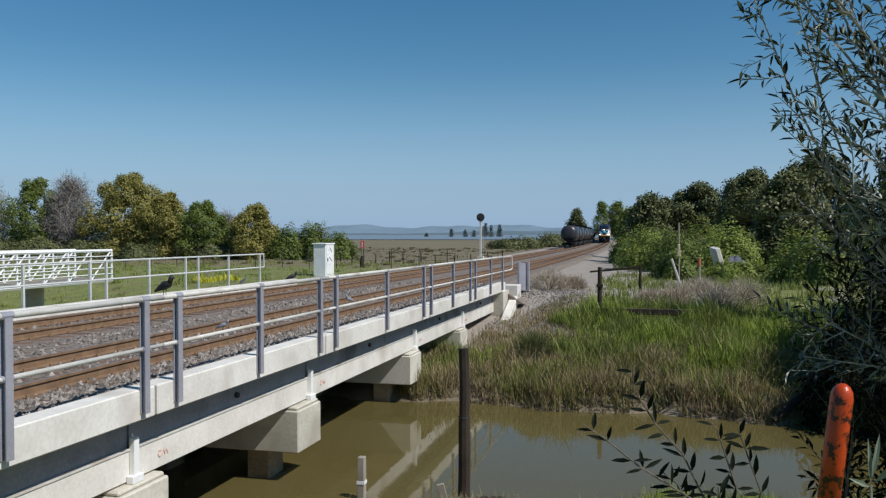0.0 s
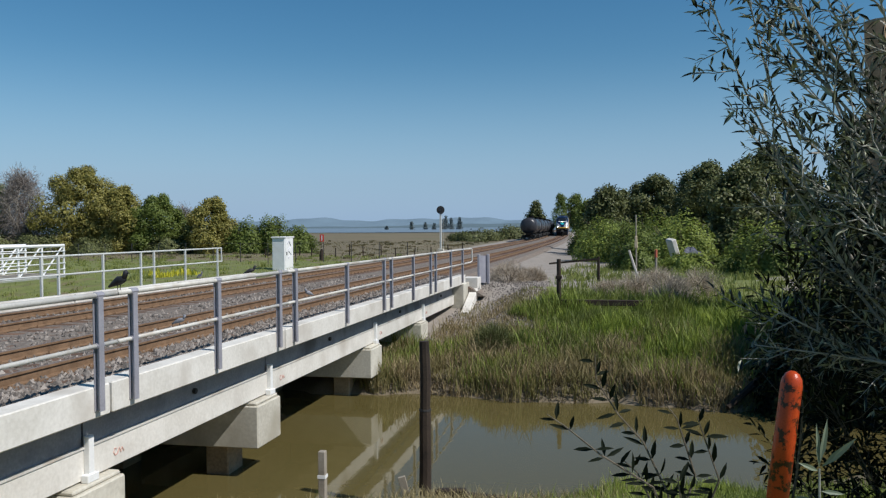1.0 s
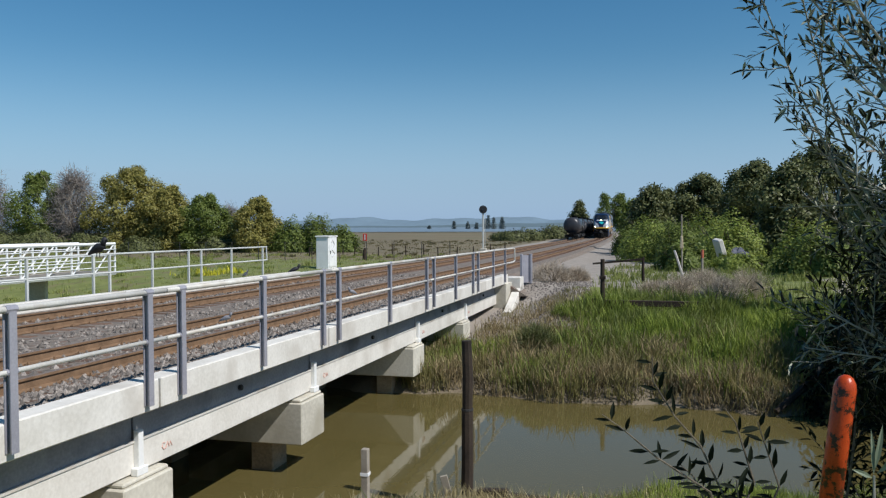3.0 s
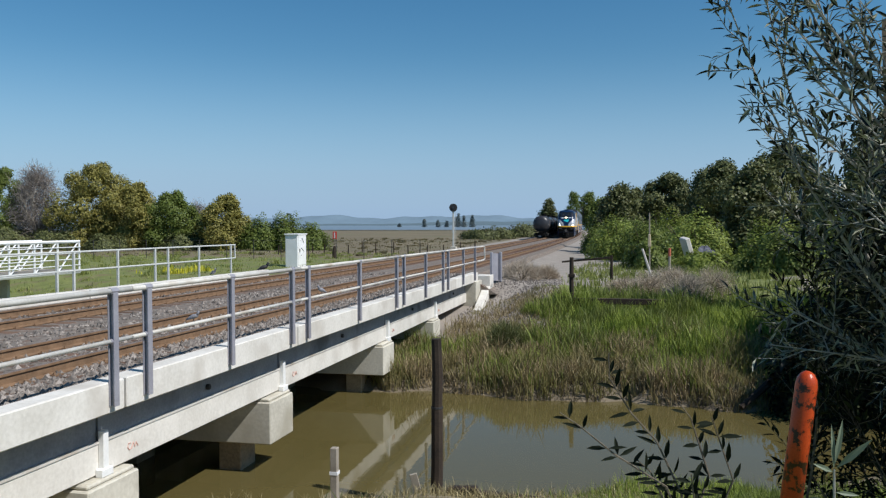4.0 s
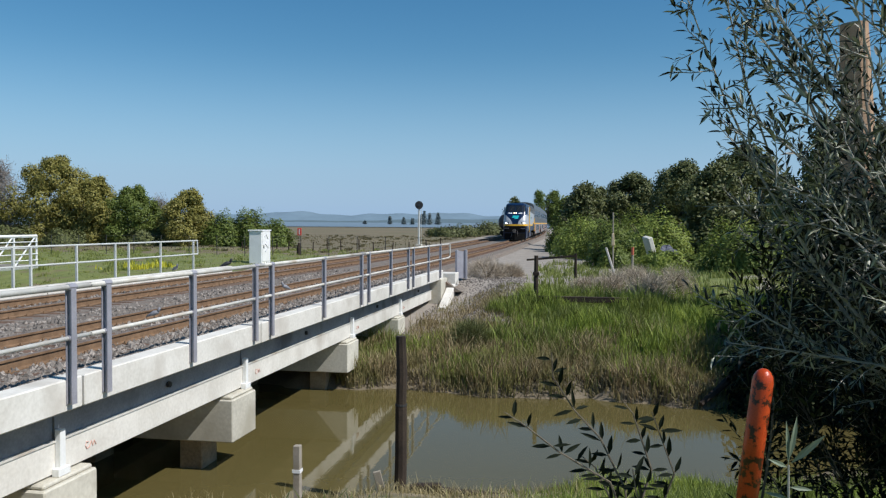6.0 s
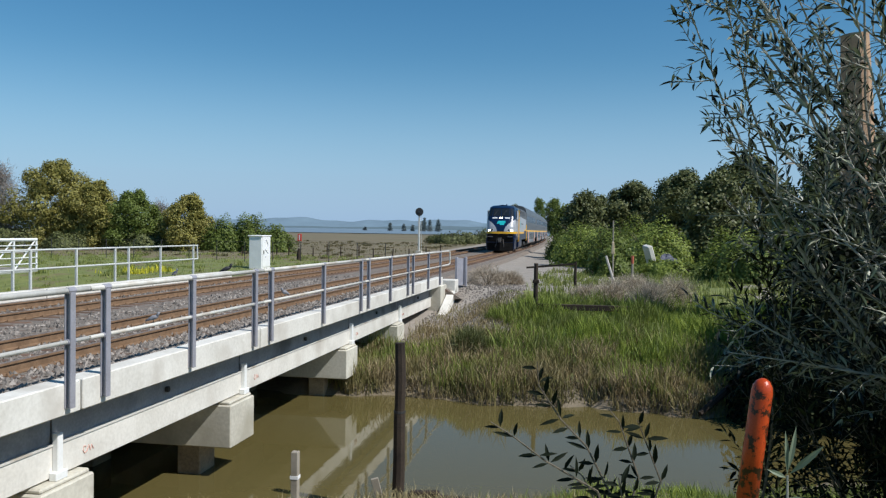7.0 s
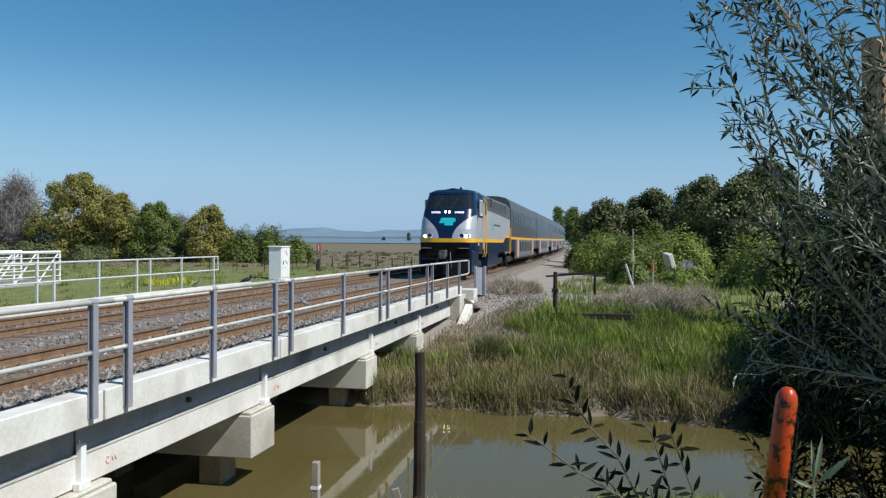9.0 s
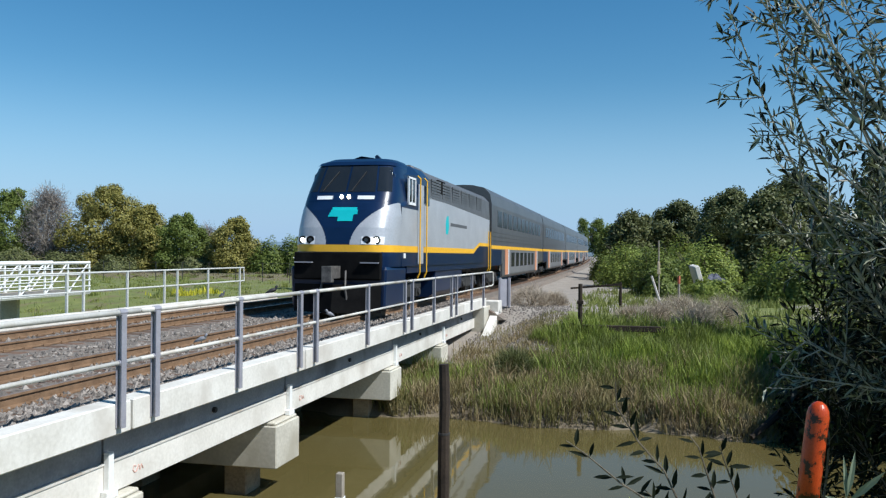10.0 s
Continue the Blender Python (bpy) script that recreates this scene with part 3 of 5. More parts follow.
WHITE_PAINT = surface("white_paint", (0.74, 0.74, 0.74), (0.82, 0.82, 0.82), 3.0, 0.4, 0.0)


def wheelset(parent, y, r=0.5, gauge=0.755):
    w = Shape()
    for sx in (-1, 1):
        w.tube([(sx * (gauge - 0.06), y, r), (sx * (gauge + 0.075), y, r)], r, 20)
        w.tube([(sx * (gauge + 0.075), y, r), (sx * (gauge + 0.13), y, r)], [r * 0.4, r * 0.3], 12)
    w.tube([(-gauge, y, r), (gauge, y, r)], 0.09, 8)
    return part("wheelset", w, DARK_IRON, parent)


def truck(parent, y, wheelbase=2.75, r=0.5, mat=None):
    t = Shape()
    h = wheelbase / 2
    for sx in (-1, 1):
        x0, x1 = sorted((sx * 0.98, sx * 1.16))
        t.box(x0, x1, y - h - 0.45, y + h + 0.45, 0.62, 0.82)
        t.box(x0, x1, y - 0.55, y + 0.55, 0.36, 0.62)
        for e in (-1, 1):
            t.box(x0 - 0.02, x1 + 0.02, y + e * h - 0.2, y + e * h + 0.2, 0.34, 0.68)
            t.tube([(sx * 1.1, y + e * 0.75, 0.4), (sx * 1.1, y + e * 0.75, 0.78)], 0.11, 10)
            t.tube([(sx * 1.18, y + e * h, 0.5), (sx * 1.25, y + e * h, 0.5)], 0.13, 10)
    t.box(-1.0, 1.0, y - 0.3, y + 0.3, 0.5, 0.86)
    p = part("truck", t, mat or DARK_IRON, parent, bevel=0.012)
    for e in (-1, 1):
        wheelset(p, y + e * h, r)
    return p


def nose_outline(z):
    """Front and half-width of the cab at a height."""
    front = float(np.interp(z, [0.9, 1.35, 1.7, 2.2, 2.75, 3.05, 3.2, 4.1, 4.3, 4.47, 4.56], [0.18, 0.14, 0.16, 0.28, 0.52, 0.72, 0.85, 1.42, 1.62, 2.0, 2.6]))
    half = float(np.interp(z, [0.9, 1.4, 2.6, 3.2, 4.1, 4.3, 4.47, 4.56], [1.54, 1.56, 1.56, 1.50, 1.34, 1.28, 1.08, 0.65]))
    return front, half


def nose_point(a, z, grow=0.0):
    """A place on the cab's skin: a from -1 to 1 across from side to side."""
    front, half = nose_outline(z)
    e = 0.52 - 0.06 * float(smoothstep(2.6, 3.3, z))
    q = min(abs(a), 1.0)
    c = math.sqrt(max(0.0, 1 - q ** (2 / e)))
    y = front + 1.45 * (1 - c ** e)
    return (math.copysign(half * q, a) + math.copysign(grow, a) * q, y - grow * (1 - q * q), z)


def nose_patch(sh, a0, a1, z0, z1, grow, na=8, nz=6, slot=0, inside=None):
    """A shell laid on the cab's skin with its own thickness."""
    pts = {}
    for i in range(na + 1):
        for j in range(nz + 1):
            a, z = a0 + (a1 - a0) * i / na, z0 + (z1 - z0) * j / nz
            pts[i, j] = len(sh.v)
            sh.v.append(nose_point(a, z, grow))
    for i in range(na):
        for j in range(nz):
            am, zm = a0 + (a1 - a0) * (i + 0.5) / na, z0 + (z1 - z0) * (j + 0.5) / nz
            if inside is None or inside(am, zm):
                sh.face((pts[i, j], pts[i + 1, j], pts[i + 1, j + 1], pts[i, j + 1]), slot)


def build_locomotive():
    """Front at y = 0, body running back along +y, rail head at z = 0."""
    L = thing("diesel_locomotive", "streamlined blue, silver and yellow diesel locomotive with lit headlamps", "locomotive")
    # cab skin, painted in bands: yellow belt, silver cheeks parted by a blue wedge, blue above
    cab = Shape()
    na, nz = 240, 230
    for j in range(nz + 1):
        z = 0.98 + (4.56 - 0.98) * j / nz
        for i in range(na + 1):
            w = math.sin((-1 + 2 * i / na) * math.pi / 2)
            cab.v.append(nose_point(math.copysign(abs(w) ** 0.6, w), z))
    for j in range(nz):
        z = 0.98 + (4.56 - 0.98) * (j + 0.5) / nz
        for i in range(na):
            w = math.sin((-1 + 2 * (i + 0.5) / na) * math.pi / 2)
            x, y, _ = nose_point(math.copysign(abs(w) ** 0.6, w), z)
            ax = abs(x)
            cheek = 0.36 + 1.1 * max(0.0, (z - 1.55) / 1.45) ** 2.2
            top = 3.02 if y > 1.2 else 1.72 + 1.3 * math.sqrt(max(0.0, min(1.0, (ax - 0.28) / 1.0)))
            if z < 1.50:
                slot = 0
            elif z < 1.66:
                slot = 2
            elif ax > cheek and z < top:
                slot = 1
            else:
                slot = 0
            a = j * (na + 1) + i
            cab.face((a, a + 1, a + na + 2, a + na + 1), slot)
    n = len(cab.v)
    cab.v.append((0, 2.2, 4.60))
    for i in range(na):
        a = nz * (na + 1) + i
        cab.face((a, a + 1, n), 0)
    part("cab", cab, [BLUE, SILVER, YELLOW], L, "blue and silver streamlined cab nose", smooth=True)
    # windscreen panes, with bars of sky between them
    for a0, a1 in ((-0.60, -0.02), (0.02, 0.60)):
        w = Shape()
        nose_patch(w, a0, a1, 3.27, 4.10, 0.014, 8, 6)
        p = part("windscreen", w, GLASS, L, smooth=True)
        q = Shape()
        am = (a0 + a1) / 2
        q.tube([nose_point(am - 0.2, 3.3, 0.035), nose_point(am + 0.05, 3.9, 0.04)], 0.012, 6)
        part("wiper", q, DARK_IRON, p)
    for a0, a1 in ((-0.90, -0.64), (0.64, 0.90)):
        w = Shape()
        nose_patch(w, a0, a1, 3.29, 4.06, 0.014, 4, 5)
        part("corner_window", w, GLASS, L, smooth=True)
    # number boards as bars, headlamps, teal badge, ditch lamps
    for a0, a1 in ((-0.60, -0.26), (0.26, 0.60)):
        w = Shape()
        nose_patch(w, a0, a1, 3.08, 3.165, 0.018, 6, 1)
        part("number_board", w, WHITE_PAINT, L, "white bar of the number board")
    for sx in (-1, 1):
        part("headlamp", Shape().tube([nose_point(sx * 0.075, 3.14, 0.01), nose_point(sx * 0.075, 3.14, 0.05)], 0.05, 14), LAMP_ON, L, "lit twin headlamp")
    t = Shape()
    nose_patch(t, -0.34, 0.34, 2.40, 2.84, 0.016, 34, 22, inside=lambda a, z: (-0.30 + (z - 2.4) * 0.25 < a < 0.20 + (z - 2.4) * 0.25 and z > 2.53) or (-0.06 < a < 0.24 and z <= 2.53) or (0.1 < a < 0.33 and 2.62 < z < 2.76))
    part("badge", t, TEAL, L, "teal badge on the blue nose")
    for sx in (-1, 1):
        lamp_box = Shape()
        nose_patch(lamp_box, min(sx * 0.46, sx * 0.86), max(sx * 0.46, sx * 0.86), 1.68, 1.92, 0.015, 8, 4)
        h = part("lamp_housing", lamp_box, WHITE_PAINT, L, "rounded lamp housing")
        for i, a in enumerate((0.56, 0.74)):
            base, tip = Vector(nose_point(sx * a, 1.81, 0.0)), Vector(nose_point(sx * a, 1.81, 0.045))
            part("lamp_bezel", Shape().tube([base, base + Vector((0, -0.035, 0))], 0.125, 16), BLACK, h)
            part("ditch_lamp", Shape().tube([base, base + Vector((0, -0.05, 0))], 0.062, 14), LAMP_DIM if i == 1 else GLASS, h)
    # skirt, buffer beam, coupler, snow plough
    part("skirt", Shape().hexa([(-1.45, 0.25, 0.25), (1.45, 0.25, 0.25), (1.5, 2.2, 0.3), (-1.5, 2.2, 0.3), (-1.5, 0.2, 0.98), (1.5, 0.2, 0.98), (1.53, 2.2, 0.98), (-1.53, 2.2, 0.98)]), BLUE, L, bevel=0.05)
    part("buffer_beam", Shape().box(-1.35, 1.35, 0.10, 0.3, 0.75, 1.48), BLACK, L, "black front recess", bevel=0.03)
    c = Shape().box(-0.12, 0.12, -0.55, 0.3, 0.78, 1.0).box(-0.15, 0.15, -0.7, -0.5, 0.72, 1.0).tube([(0.3, 0.05, 0.9), (0.38, -0.2, 0.6), (0.42, -0.1, 0.35)], 0.035, 8).tube([(-0.3, 0.05, 0.9), (-0.4, -0.2, 0.55), (-0.5, -0.1, 0.4)], 0.035, 8)
    part("coupler", c, surface("worn_coupler_steel", (0.04, 0.037, 0.035), (0.15, 0.14, 0.13), 8, 0.6, 0.2), L, "worn steel coupler and hoses", bevel=0.015)
    pl = Shape()
    pl.hexa([(-1.35, 0.15, 0.1), (0, -0.35, 0.1), (0, -0.25, 0.1), (-1.3, 0.3, 0.1), (-1.35, 0.2, 0.68), (0, -0.2, 0.68), (0, -0.1, 0.68), (-1.3, 0.35, 0.68)])
    pl.hexa([(0, -0.35, 0.1), (1.35, 0.15, 0.1), (1.3, 0.3, 0.1), (0, -0.25, 0.1), (0, -0.2, 0.68), (1.35, 0.2, 0.68), (1.3, 0.35, 0.68), (0, -0.1, 0.68)])
    part("snow_plough", pl, BLACK, L)
    for sx in (-1, 1):
        part("step", Shape().box(min(sx * 0.75, sx * 1.3), max(sx * 0.75, sx * 1.3), 0.02, 0.18, 1.1, 1.14), GALV, L)
    # long body behind the cab
    body = Shape()
    sect = [(1.56, 0.98), (1.56, 1.50), (1.56, 1.66), (1.56, 2.9), (1.56, 3.35), (1.52, 4.0), (1.25, 4.35), (0.7, 4.52), (0, 4.56)]
    full = sect + [(-x, z) for x, z in reversed(sect[:-1])]
    ys = [1.55, 3.7, 5.0, 8.0, 11.0, 13.2, 14.0, 14.6, 17.3]
    k = len(full)
    for y in ys:
        lift = float(np.interp(y, [13.2, 14.6], [0, 0.32]))
        for i, (x, z) in enumerate(full):
            if abs(z - 1.50) < 1e-6 or abs(z - 1.66) < 1e-6:
                z += lift
            if abs(z - 2.9) < 1e-6:
                z += float(np.interp(y, [1.5, 3.7, 5.0, 17], [0.0, 0.0, 0.5, 0.25]))
            if y < 2 and z > 3.3:
                z = 3.3 + (z - 3.3) * 0.75
                x *= 0.86
            body.v.append((x, y, z))
    half = {0: 0, 1: 2, 2: 1}
    for j in range(len(ys) - 1):
        for i in range(k - 1):
            lvl = i if i < len(sect) - 1 else k - 2 - i
            slot = half.get(lvl, 0 if ys[j] < 4.9 else 3)
            a = j * k + i
            body.face((a, a + 1, a + k + 1, a + k), slot)
    body.face(list(range(k)), 0)
    body.face([(len(ys) - 1) * k + i for i in reversed(range(k))], 3)
    part("body", body, [BLUE, SILVER, YELLOW, DARK_GREY], L, "silver side with yellow stripe and grey louvred top")
    for sx in (-1, 1):
        x0, x1 = sorted((sx * 1.545, sx * 1.58))
        part("cab_side_window", Shape().box(x0, x1, 2.25, 3.0, 3.12, 3.75), GLASS, L)
        fr = Shape()
        for yy0, yy1, zz0, zz1 in ((2.2, 2.27, 3.05, 3.82), (2.98, 3.06, 3.05, 3.82), (2.6, 2.65, 3.05, 3.82), (2.2, 3.06, 3.03, 3.09), (2.2, 3.06, 3.77, 3.83)):
            x2, x3 = sorted((sx * 1.55, sx * 1.60))
            fr.box(x2, x3, yy0, yy1, zz0, zz1)
        part("cab_window_frame", fr, WHITE_PAINT, L, "white cab window frame")
        part("cab_door", Shape().box(x0, x1, 3.50, 4.15, 1.05, 3.7), SILVER, L, bevel=0.01)
        for y in (3.38, 4.26):
            part("grab_pole", Shape().tube([(sx * 1.58, y, 0.75), (sx * 1.66, y, 0.85), (sx * 1.66, y, 3.85), (sx * 1.56, y, 3.95)], 0.024, 8), YELLOW, L, "yellow grab pole")
        for y in (16.6, 17.2):
            part("grab_pole", Shape().tube([(sx * 1.58, y, 0.75), (sx * 1.64, y, 0.8), (sx * 1.64, y, 2.6)], 0.022, 8), YELLOW, L, "yellow grab pole")
        for y0 in (5.3, 7.0, 8.7, 10.4, 12.1, 13.8):
            lo = Shape()
            for i in range(6):
                lo.box(min(sx * 1.53, sx * 1.562), max(sx * 1.53, sx * 1.562), y0, y0 + 1.4, 3.46 + i * 0.1, 3.53 + i * 0.1)
            part("louvre", lo, DARK_GREY, L)
        part("air_intake", Shape().box(min(sx * 1.50, sx * 1.56), max(sx * 1.50, sx * 1.56), 6.2, 7.4, 3.62, 4.1), BLACK, L)
        part("side_badge", Shape().prism([(7.6, 2.2), (7.95, 2.2), (8.1, 2.5), (8.0, 2.95), (7.7, 2.9), (7.55, 2.6)], "x", min(sx * 1.558, sx * 1.566), max(sx * 1.558, sx * 1.566)), TEAL, L, "teal badge on the silver side")
        part("lettering_bar", Shape().box(min(sx * 1.558, sx * 1.565), max(sx * 1.558, sx * 1.565), 8.4, 11.6, 2.55, 2.68), DARK_GREY, L, "faint grey bar of lettering")
        part("side_sill", Shape().box(min(sx * 1.40, sx * 1.52), max(sx * 1.40, sx * 1.52), 2.3, 17.2, 0.85, 0.985), BLUE, L)
        part("marker_plate", Shape().box(min(sx * 1.54, sx * 1.58), max(sx * 1.54, sx * 1.58), 1.75, 1.95, 1.28, 1.46), WHITE_PAINT, L)
        part("rear_cab_window", Shape().box(x0, x1, 4.42, 4.95, 3.1, 3.72), GLASS, L, bevel=0.02)
    part("fuel_tank", Shape().prism([(-1.45, 0.4), (-1.2, 0.28), (1.2, 0.28), (1.45, 0.4), (1.48, 0.86), (-1.48, 0.86)], "y", 6.3, 11.0), BLUE, L, bevel=0.02)
    for y in (7.5, 12.0, 14.5):
        part("roof_fan", Shape().tube([(0, y, 4.5), (0, y, 4.68)], 0.62, 20), DARK_GREY, L)
    part("roof_hood", Shape().prism([(-1.15, 4.3), (1.15, 4.3), (0.9, 4.62), (-0.9, 4.62)], "y", 4.9, 6.3), DARK_GREY, L, bevel=0.05)
    v = Shape()
    nose_patch(v, -0.93, 0.93, 4.13, 4.27, 0.07, 24, 2)
    nose_patch(v, -0.93, 0.93, 4.13, 4.135, 0.0, 24, 1)
    part("roof_visor", v, BLUE, L, "dark blue brow over the windscreen", smooth=True)
    part("horn", Shape().tube([(0.4, 3.0, 4.6), (0.4, 2.6, 4.62)], [0.03, 0.07], 10), BLUE, L)
    # heights of the bodywork over the chassis
    for ob in L.children_recursive:
        for v in ob.data.vertices:
            v.co.z = float(np.interp(v.co.z, [0, 0.3, 0.98, 1.5, 1.66, 3.02, 3.2, 4.02, 4.56, 5], [0, 0.25, 1.42, 1.86, 2.06, 3.36, 3.6, 4.46, 4.88, 5.3]))
    truck(L, 3.6, 2.75, 0.5)
    truck(L, 14.0, 2.75, 0.5)
    return L


def build_car():
    C = thing("bilevel_passenger_car", "grey two-level passenger car with yellow stripe and orange doors", "passenger car", group="cars of the train")
    W, LEN = 1.52, 25.6
    sect = [(1.40, 0.48), (W, 0.60), (W, 1.95), (W, 2.12), (W, 4.05), (1.42, 4.55), (1.1, 4.85), (0.5, 4.97), (0, 4.99)]
    full = sect + [(-x, z) for x, z in reversed(sect[:-1])]
    b = Shape()
    ys = [0.3, 4.0, 4.01, 21.5, 21.51, LEN]
    k = len(full)
    for y in ys:
        for x, z in full:
            if (y < 4.005 or y > 21.505) and z < 0.7:
                z += 0.65
            b.v.append((x, y, z))
    for j in range(len(ys) - 1):
        for i in range(k - 1):
            lvl = i if i < len(sect) - 1 else k - 2 - i
            a = j * k + i
            b.face((a, a + 1, a + k + 1, a + k), 1 if lvl == 2 else 0)
    b.face(list(range(k)))
    b.face([(len(ys) - 1) * k + i for i in reversed(range(k))])
    part("body", b, [STEEL_SIDE, YELLOW], C, "grey ribbed side with yellow stripe")
    for sx in (-1, 1):
        x0, x1 = sorted((sx * (W - 0.01), sx * (W + 0.012)))
        for i in range(11):
            y = 2.2 + i * 1.98
            part("upper_window", Shape().box(x0, x1, y, y + 1.5, 3.05, 3.85), CAR_GLASS, C)
        for i in range(6):
            y = 7.4 + i * 2.05
            part("lower_window", Shape().box(x0 - 0.008, x1 + 0.008, y, y + 1.35, 1.02, 1.80), CAR_GLASS, C)
        part("lower_panel", Shape().box(x0 - 0.002, x1 + 0.002, 6.55, 19.9, 0.66, 1.94), SILVER_PANEL, C, "dull silver lower side panel")
        for y in (5.0, 20.0):
            part("door", Shape().box(x0 - 0.004, x1 + 0.004, y, y + 1.1, 0.62, 1.96), SALMON, C, "orange sliding door")
            part("door_post", Shape().box(x0 - 0.004, x1 + 0.006, y + 1.25, y + 1.5, 0.62, 1.96), WHITE_PAINT, C)
        part("end_panel", Shape().box(x0, x1, 0.5, 3.6, 1.15, 1.92), BLUE, C)
        for z in (2.35, 2.55, 2.75):
            part("side_rib", Shape().box(x0, x1 + 0.004, 0.35, LEN - 0.05, z, z + 0.05), STEEL_SIDE, C)
    part("diaphragm", Shape().box(-0.6, 0.6, -0.15, 0.32, 1.0, 3.2).box(-0.1, 0.1, LEN - 0.05, LEN + 0.5, 0.8, 1.1), BLACK, C)
    for ob in C.children_recursive:
        for v in ob.data.vertices:
            v.co.z *= 1.085
    truck(C, 2.5, 2.6, 0.46)
    truck(C, 23.1, 2.6, 0.46)
    return C


TRAIN_FRONT = 21.9  # where the nose stands at the end of the clip, along the track
SPEED = 20.0


def on_track(y):
    """Pose on the near line with the nose at y and the body leading back along it."""
    x0, x1 = float(track_x(y)), float(track_x(y + 12))
    z0, z1 = float(rail_z(y)), float(rail_z(y + 12))
    return pose(x0, y, z0, math.degrees(math.atan2(z1 - z0, 12)), 0, -math.degrees(math.atan2(x1 - x0, 12)))


loco = build_locomotive()
cars = [build_car()]
for i in range(4):
    cars.append(copy_thing(cars[0], pose(0, 60 + 26 * i, 0)))


def tank_car():
    T = thing("tank_car", "black railway tank car parked on the farther line", "tank car", group="parked tank cars")
    b = Shape()
    b.tube([(0, 0.5, 2.45), (0, 0.62, 2.45), (0, 0.95, 2.45), (0, 14.6, 2.45), (0, 14.95, 2.45), (0, 15.05, 2.45)], [0.35, 1.0, 1.45, 1.45, 1.0, 0.35], 24)
    part("tank", b, surface("black_tank_paint", (0.022, 0.022, 0.026), (0.05, 0.05, 0.055), 0.8, 0.35, 0.02, stain=(0.10, 0.09, 0.085)), T, "black cylindrical tank", smooth=True)
    part("dome", Shape().tube([(0, 7.8, 3.75), (0, 7.8, 4.25)], 0.5, 14), BLACK, T)
    part("sill", Shape().box(-0.4, 0.4, -0.2, 15.8, 0.75, 1.1).box(-1.3, 1.3, 0.1, 1.5, 1.05, 1.2).box(-1.3, 1.3, 14.1, 15.5, 1.05, 1.2), BLACK, T)
    for sx in (-1, 1):
        part("walkway", Shape().box(min(sx * 0.5, sx * 1.2), max(sx * 0.5, sx * 1.2), 6.6, 9.0, 3.72, 3.78), BLACK, T)
        part("ladder", Shape().tube([(sx * 1.45, 7.6, 0.9), (sx * 1.45, 7.6, 3.75)], 0.03, 6).tube([(sx * 1.45, 8.0, 0.9), (sx * 1.45, 8.0, 3.75)], 0.03, 6), BLACK, T)
    truck(T, 2.3, 1.75, 0.45)
    truck(T, 13.3, 1.75, 0.45)
    return T


def far_pose(y):
    x0, x1 = float(track_x(y, True)), float(track_x(y + 12, True))
    return pose(x0, y, float(rail_z(y)), 0, 0, -math.degrees(math.atan2(x1 - x0, 12)))


tank = tank_car()
tank.matrix_basis = far_pose(140)
for i in range(1, 7):
    copy_thing(tank, far_pose(140 + 16.4 * i))

# ---- plants ----
LEAF_OLIVE = leafy("olive_tree_leaves", (0.15, 0.142, 0.032), (0.34, 0.305, 0.08), through_light=0.25)
LEAF_GREEN = leafy("green_tree_leaves", (0.095, 0.13, 0.025), (0.19, 0.235, 0.05), through_light=0.3)
LEAF_DARK = leafy("dark_tree_leaves", (0.05, 0.06, 0.02), (0.19, 0.205, 0.075), through_light=0.2)
LEAF_SHRUB = leafy("bright_shrub_leaves", (0.13, 0.18, 0.03), (0.32, 0.37, 0.08), through_light=0.35)
LEAF_GREY = leafy("grey_twigs", (0.17, 0.145, 0.125), (0.30, 0.265, 0.235), through_light=0.05)
# near-black and light leaves mixed: the bush's inner shade and glints put into colour
LEAF_NEAR = leafy("willow_leaves_shade_and_glint", (0.007, 0.010, 0.006), (0.33, 0.345, 0.235), rough=0.45, through_light=0.10, spec=0.35, steep=True)
LEAF_SPROUT = leafy("pale_sprout_leaves", (0.12, 0.15, 0.09), (0.24, 0.28, 0.19), rough=0.5, through_light=0.2)
# the sprig stands in shade, which is put into this near-black leaf colour
LEAF_SPRIG = leafy("shade_painted_sprig_leaves", (0.004, 0.006, 0.003), (0.012, 0.017, 0.008), rough=0.7, through_light=0.03, spec=0.1)
# near-black and matt: deep shade put into the leaf colour of creekside plants and undergrowth
LEAF_SHADE = leafy("shade_painted_leaves", (0.004, 0.006, 0.003), (0.035, 0.042, 0.016), rough=0.7, through_light=0.03, spec=0.08, steep=True)
# lighter and bluer than near trees: distance haze put into the needle colour
LEAF_FAR = leafy("hazed_conifer_needles", (0.10, 0.13, 0.13), (0.14, 0.17, 0.165), through_light=0.0)
BLADE_GREEN = leafy("green_grass_blades", (0.08, 0.125, 0.016), (0.38, 0.45, 0.08), through_light=0.3, patch=(0.16, 0.19, 0.045), size=0.7)
BLADE_BROWN = leafy("brown_reed_blades", (0.12, 0.09, 0.042), (0.43, 0.34, 0.185), through_light=0.2, patch=(0.20, 0.18, 0.065), size=0.9)
BLADE_MIX = leafy("field_grass_blades", (0.14, 0.181, 0.0363), (0.314, 0.33, 0.099), through_light=0.25)
BRUSH_DRY = leafy("dry_brush_twigs", (0.33, 0.275, 0.205), (0.52, 0.435, 0.335), through_light=0.12)
FLOWER = leafy("yellow_mustard_flowers", (0.45, 0.42, 0.03), (0.62, 0.58, 0.06), through_light=0.2)


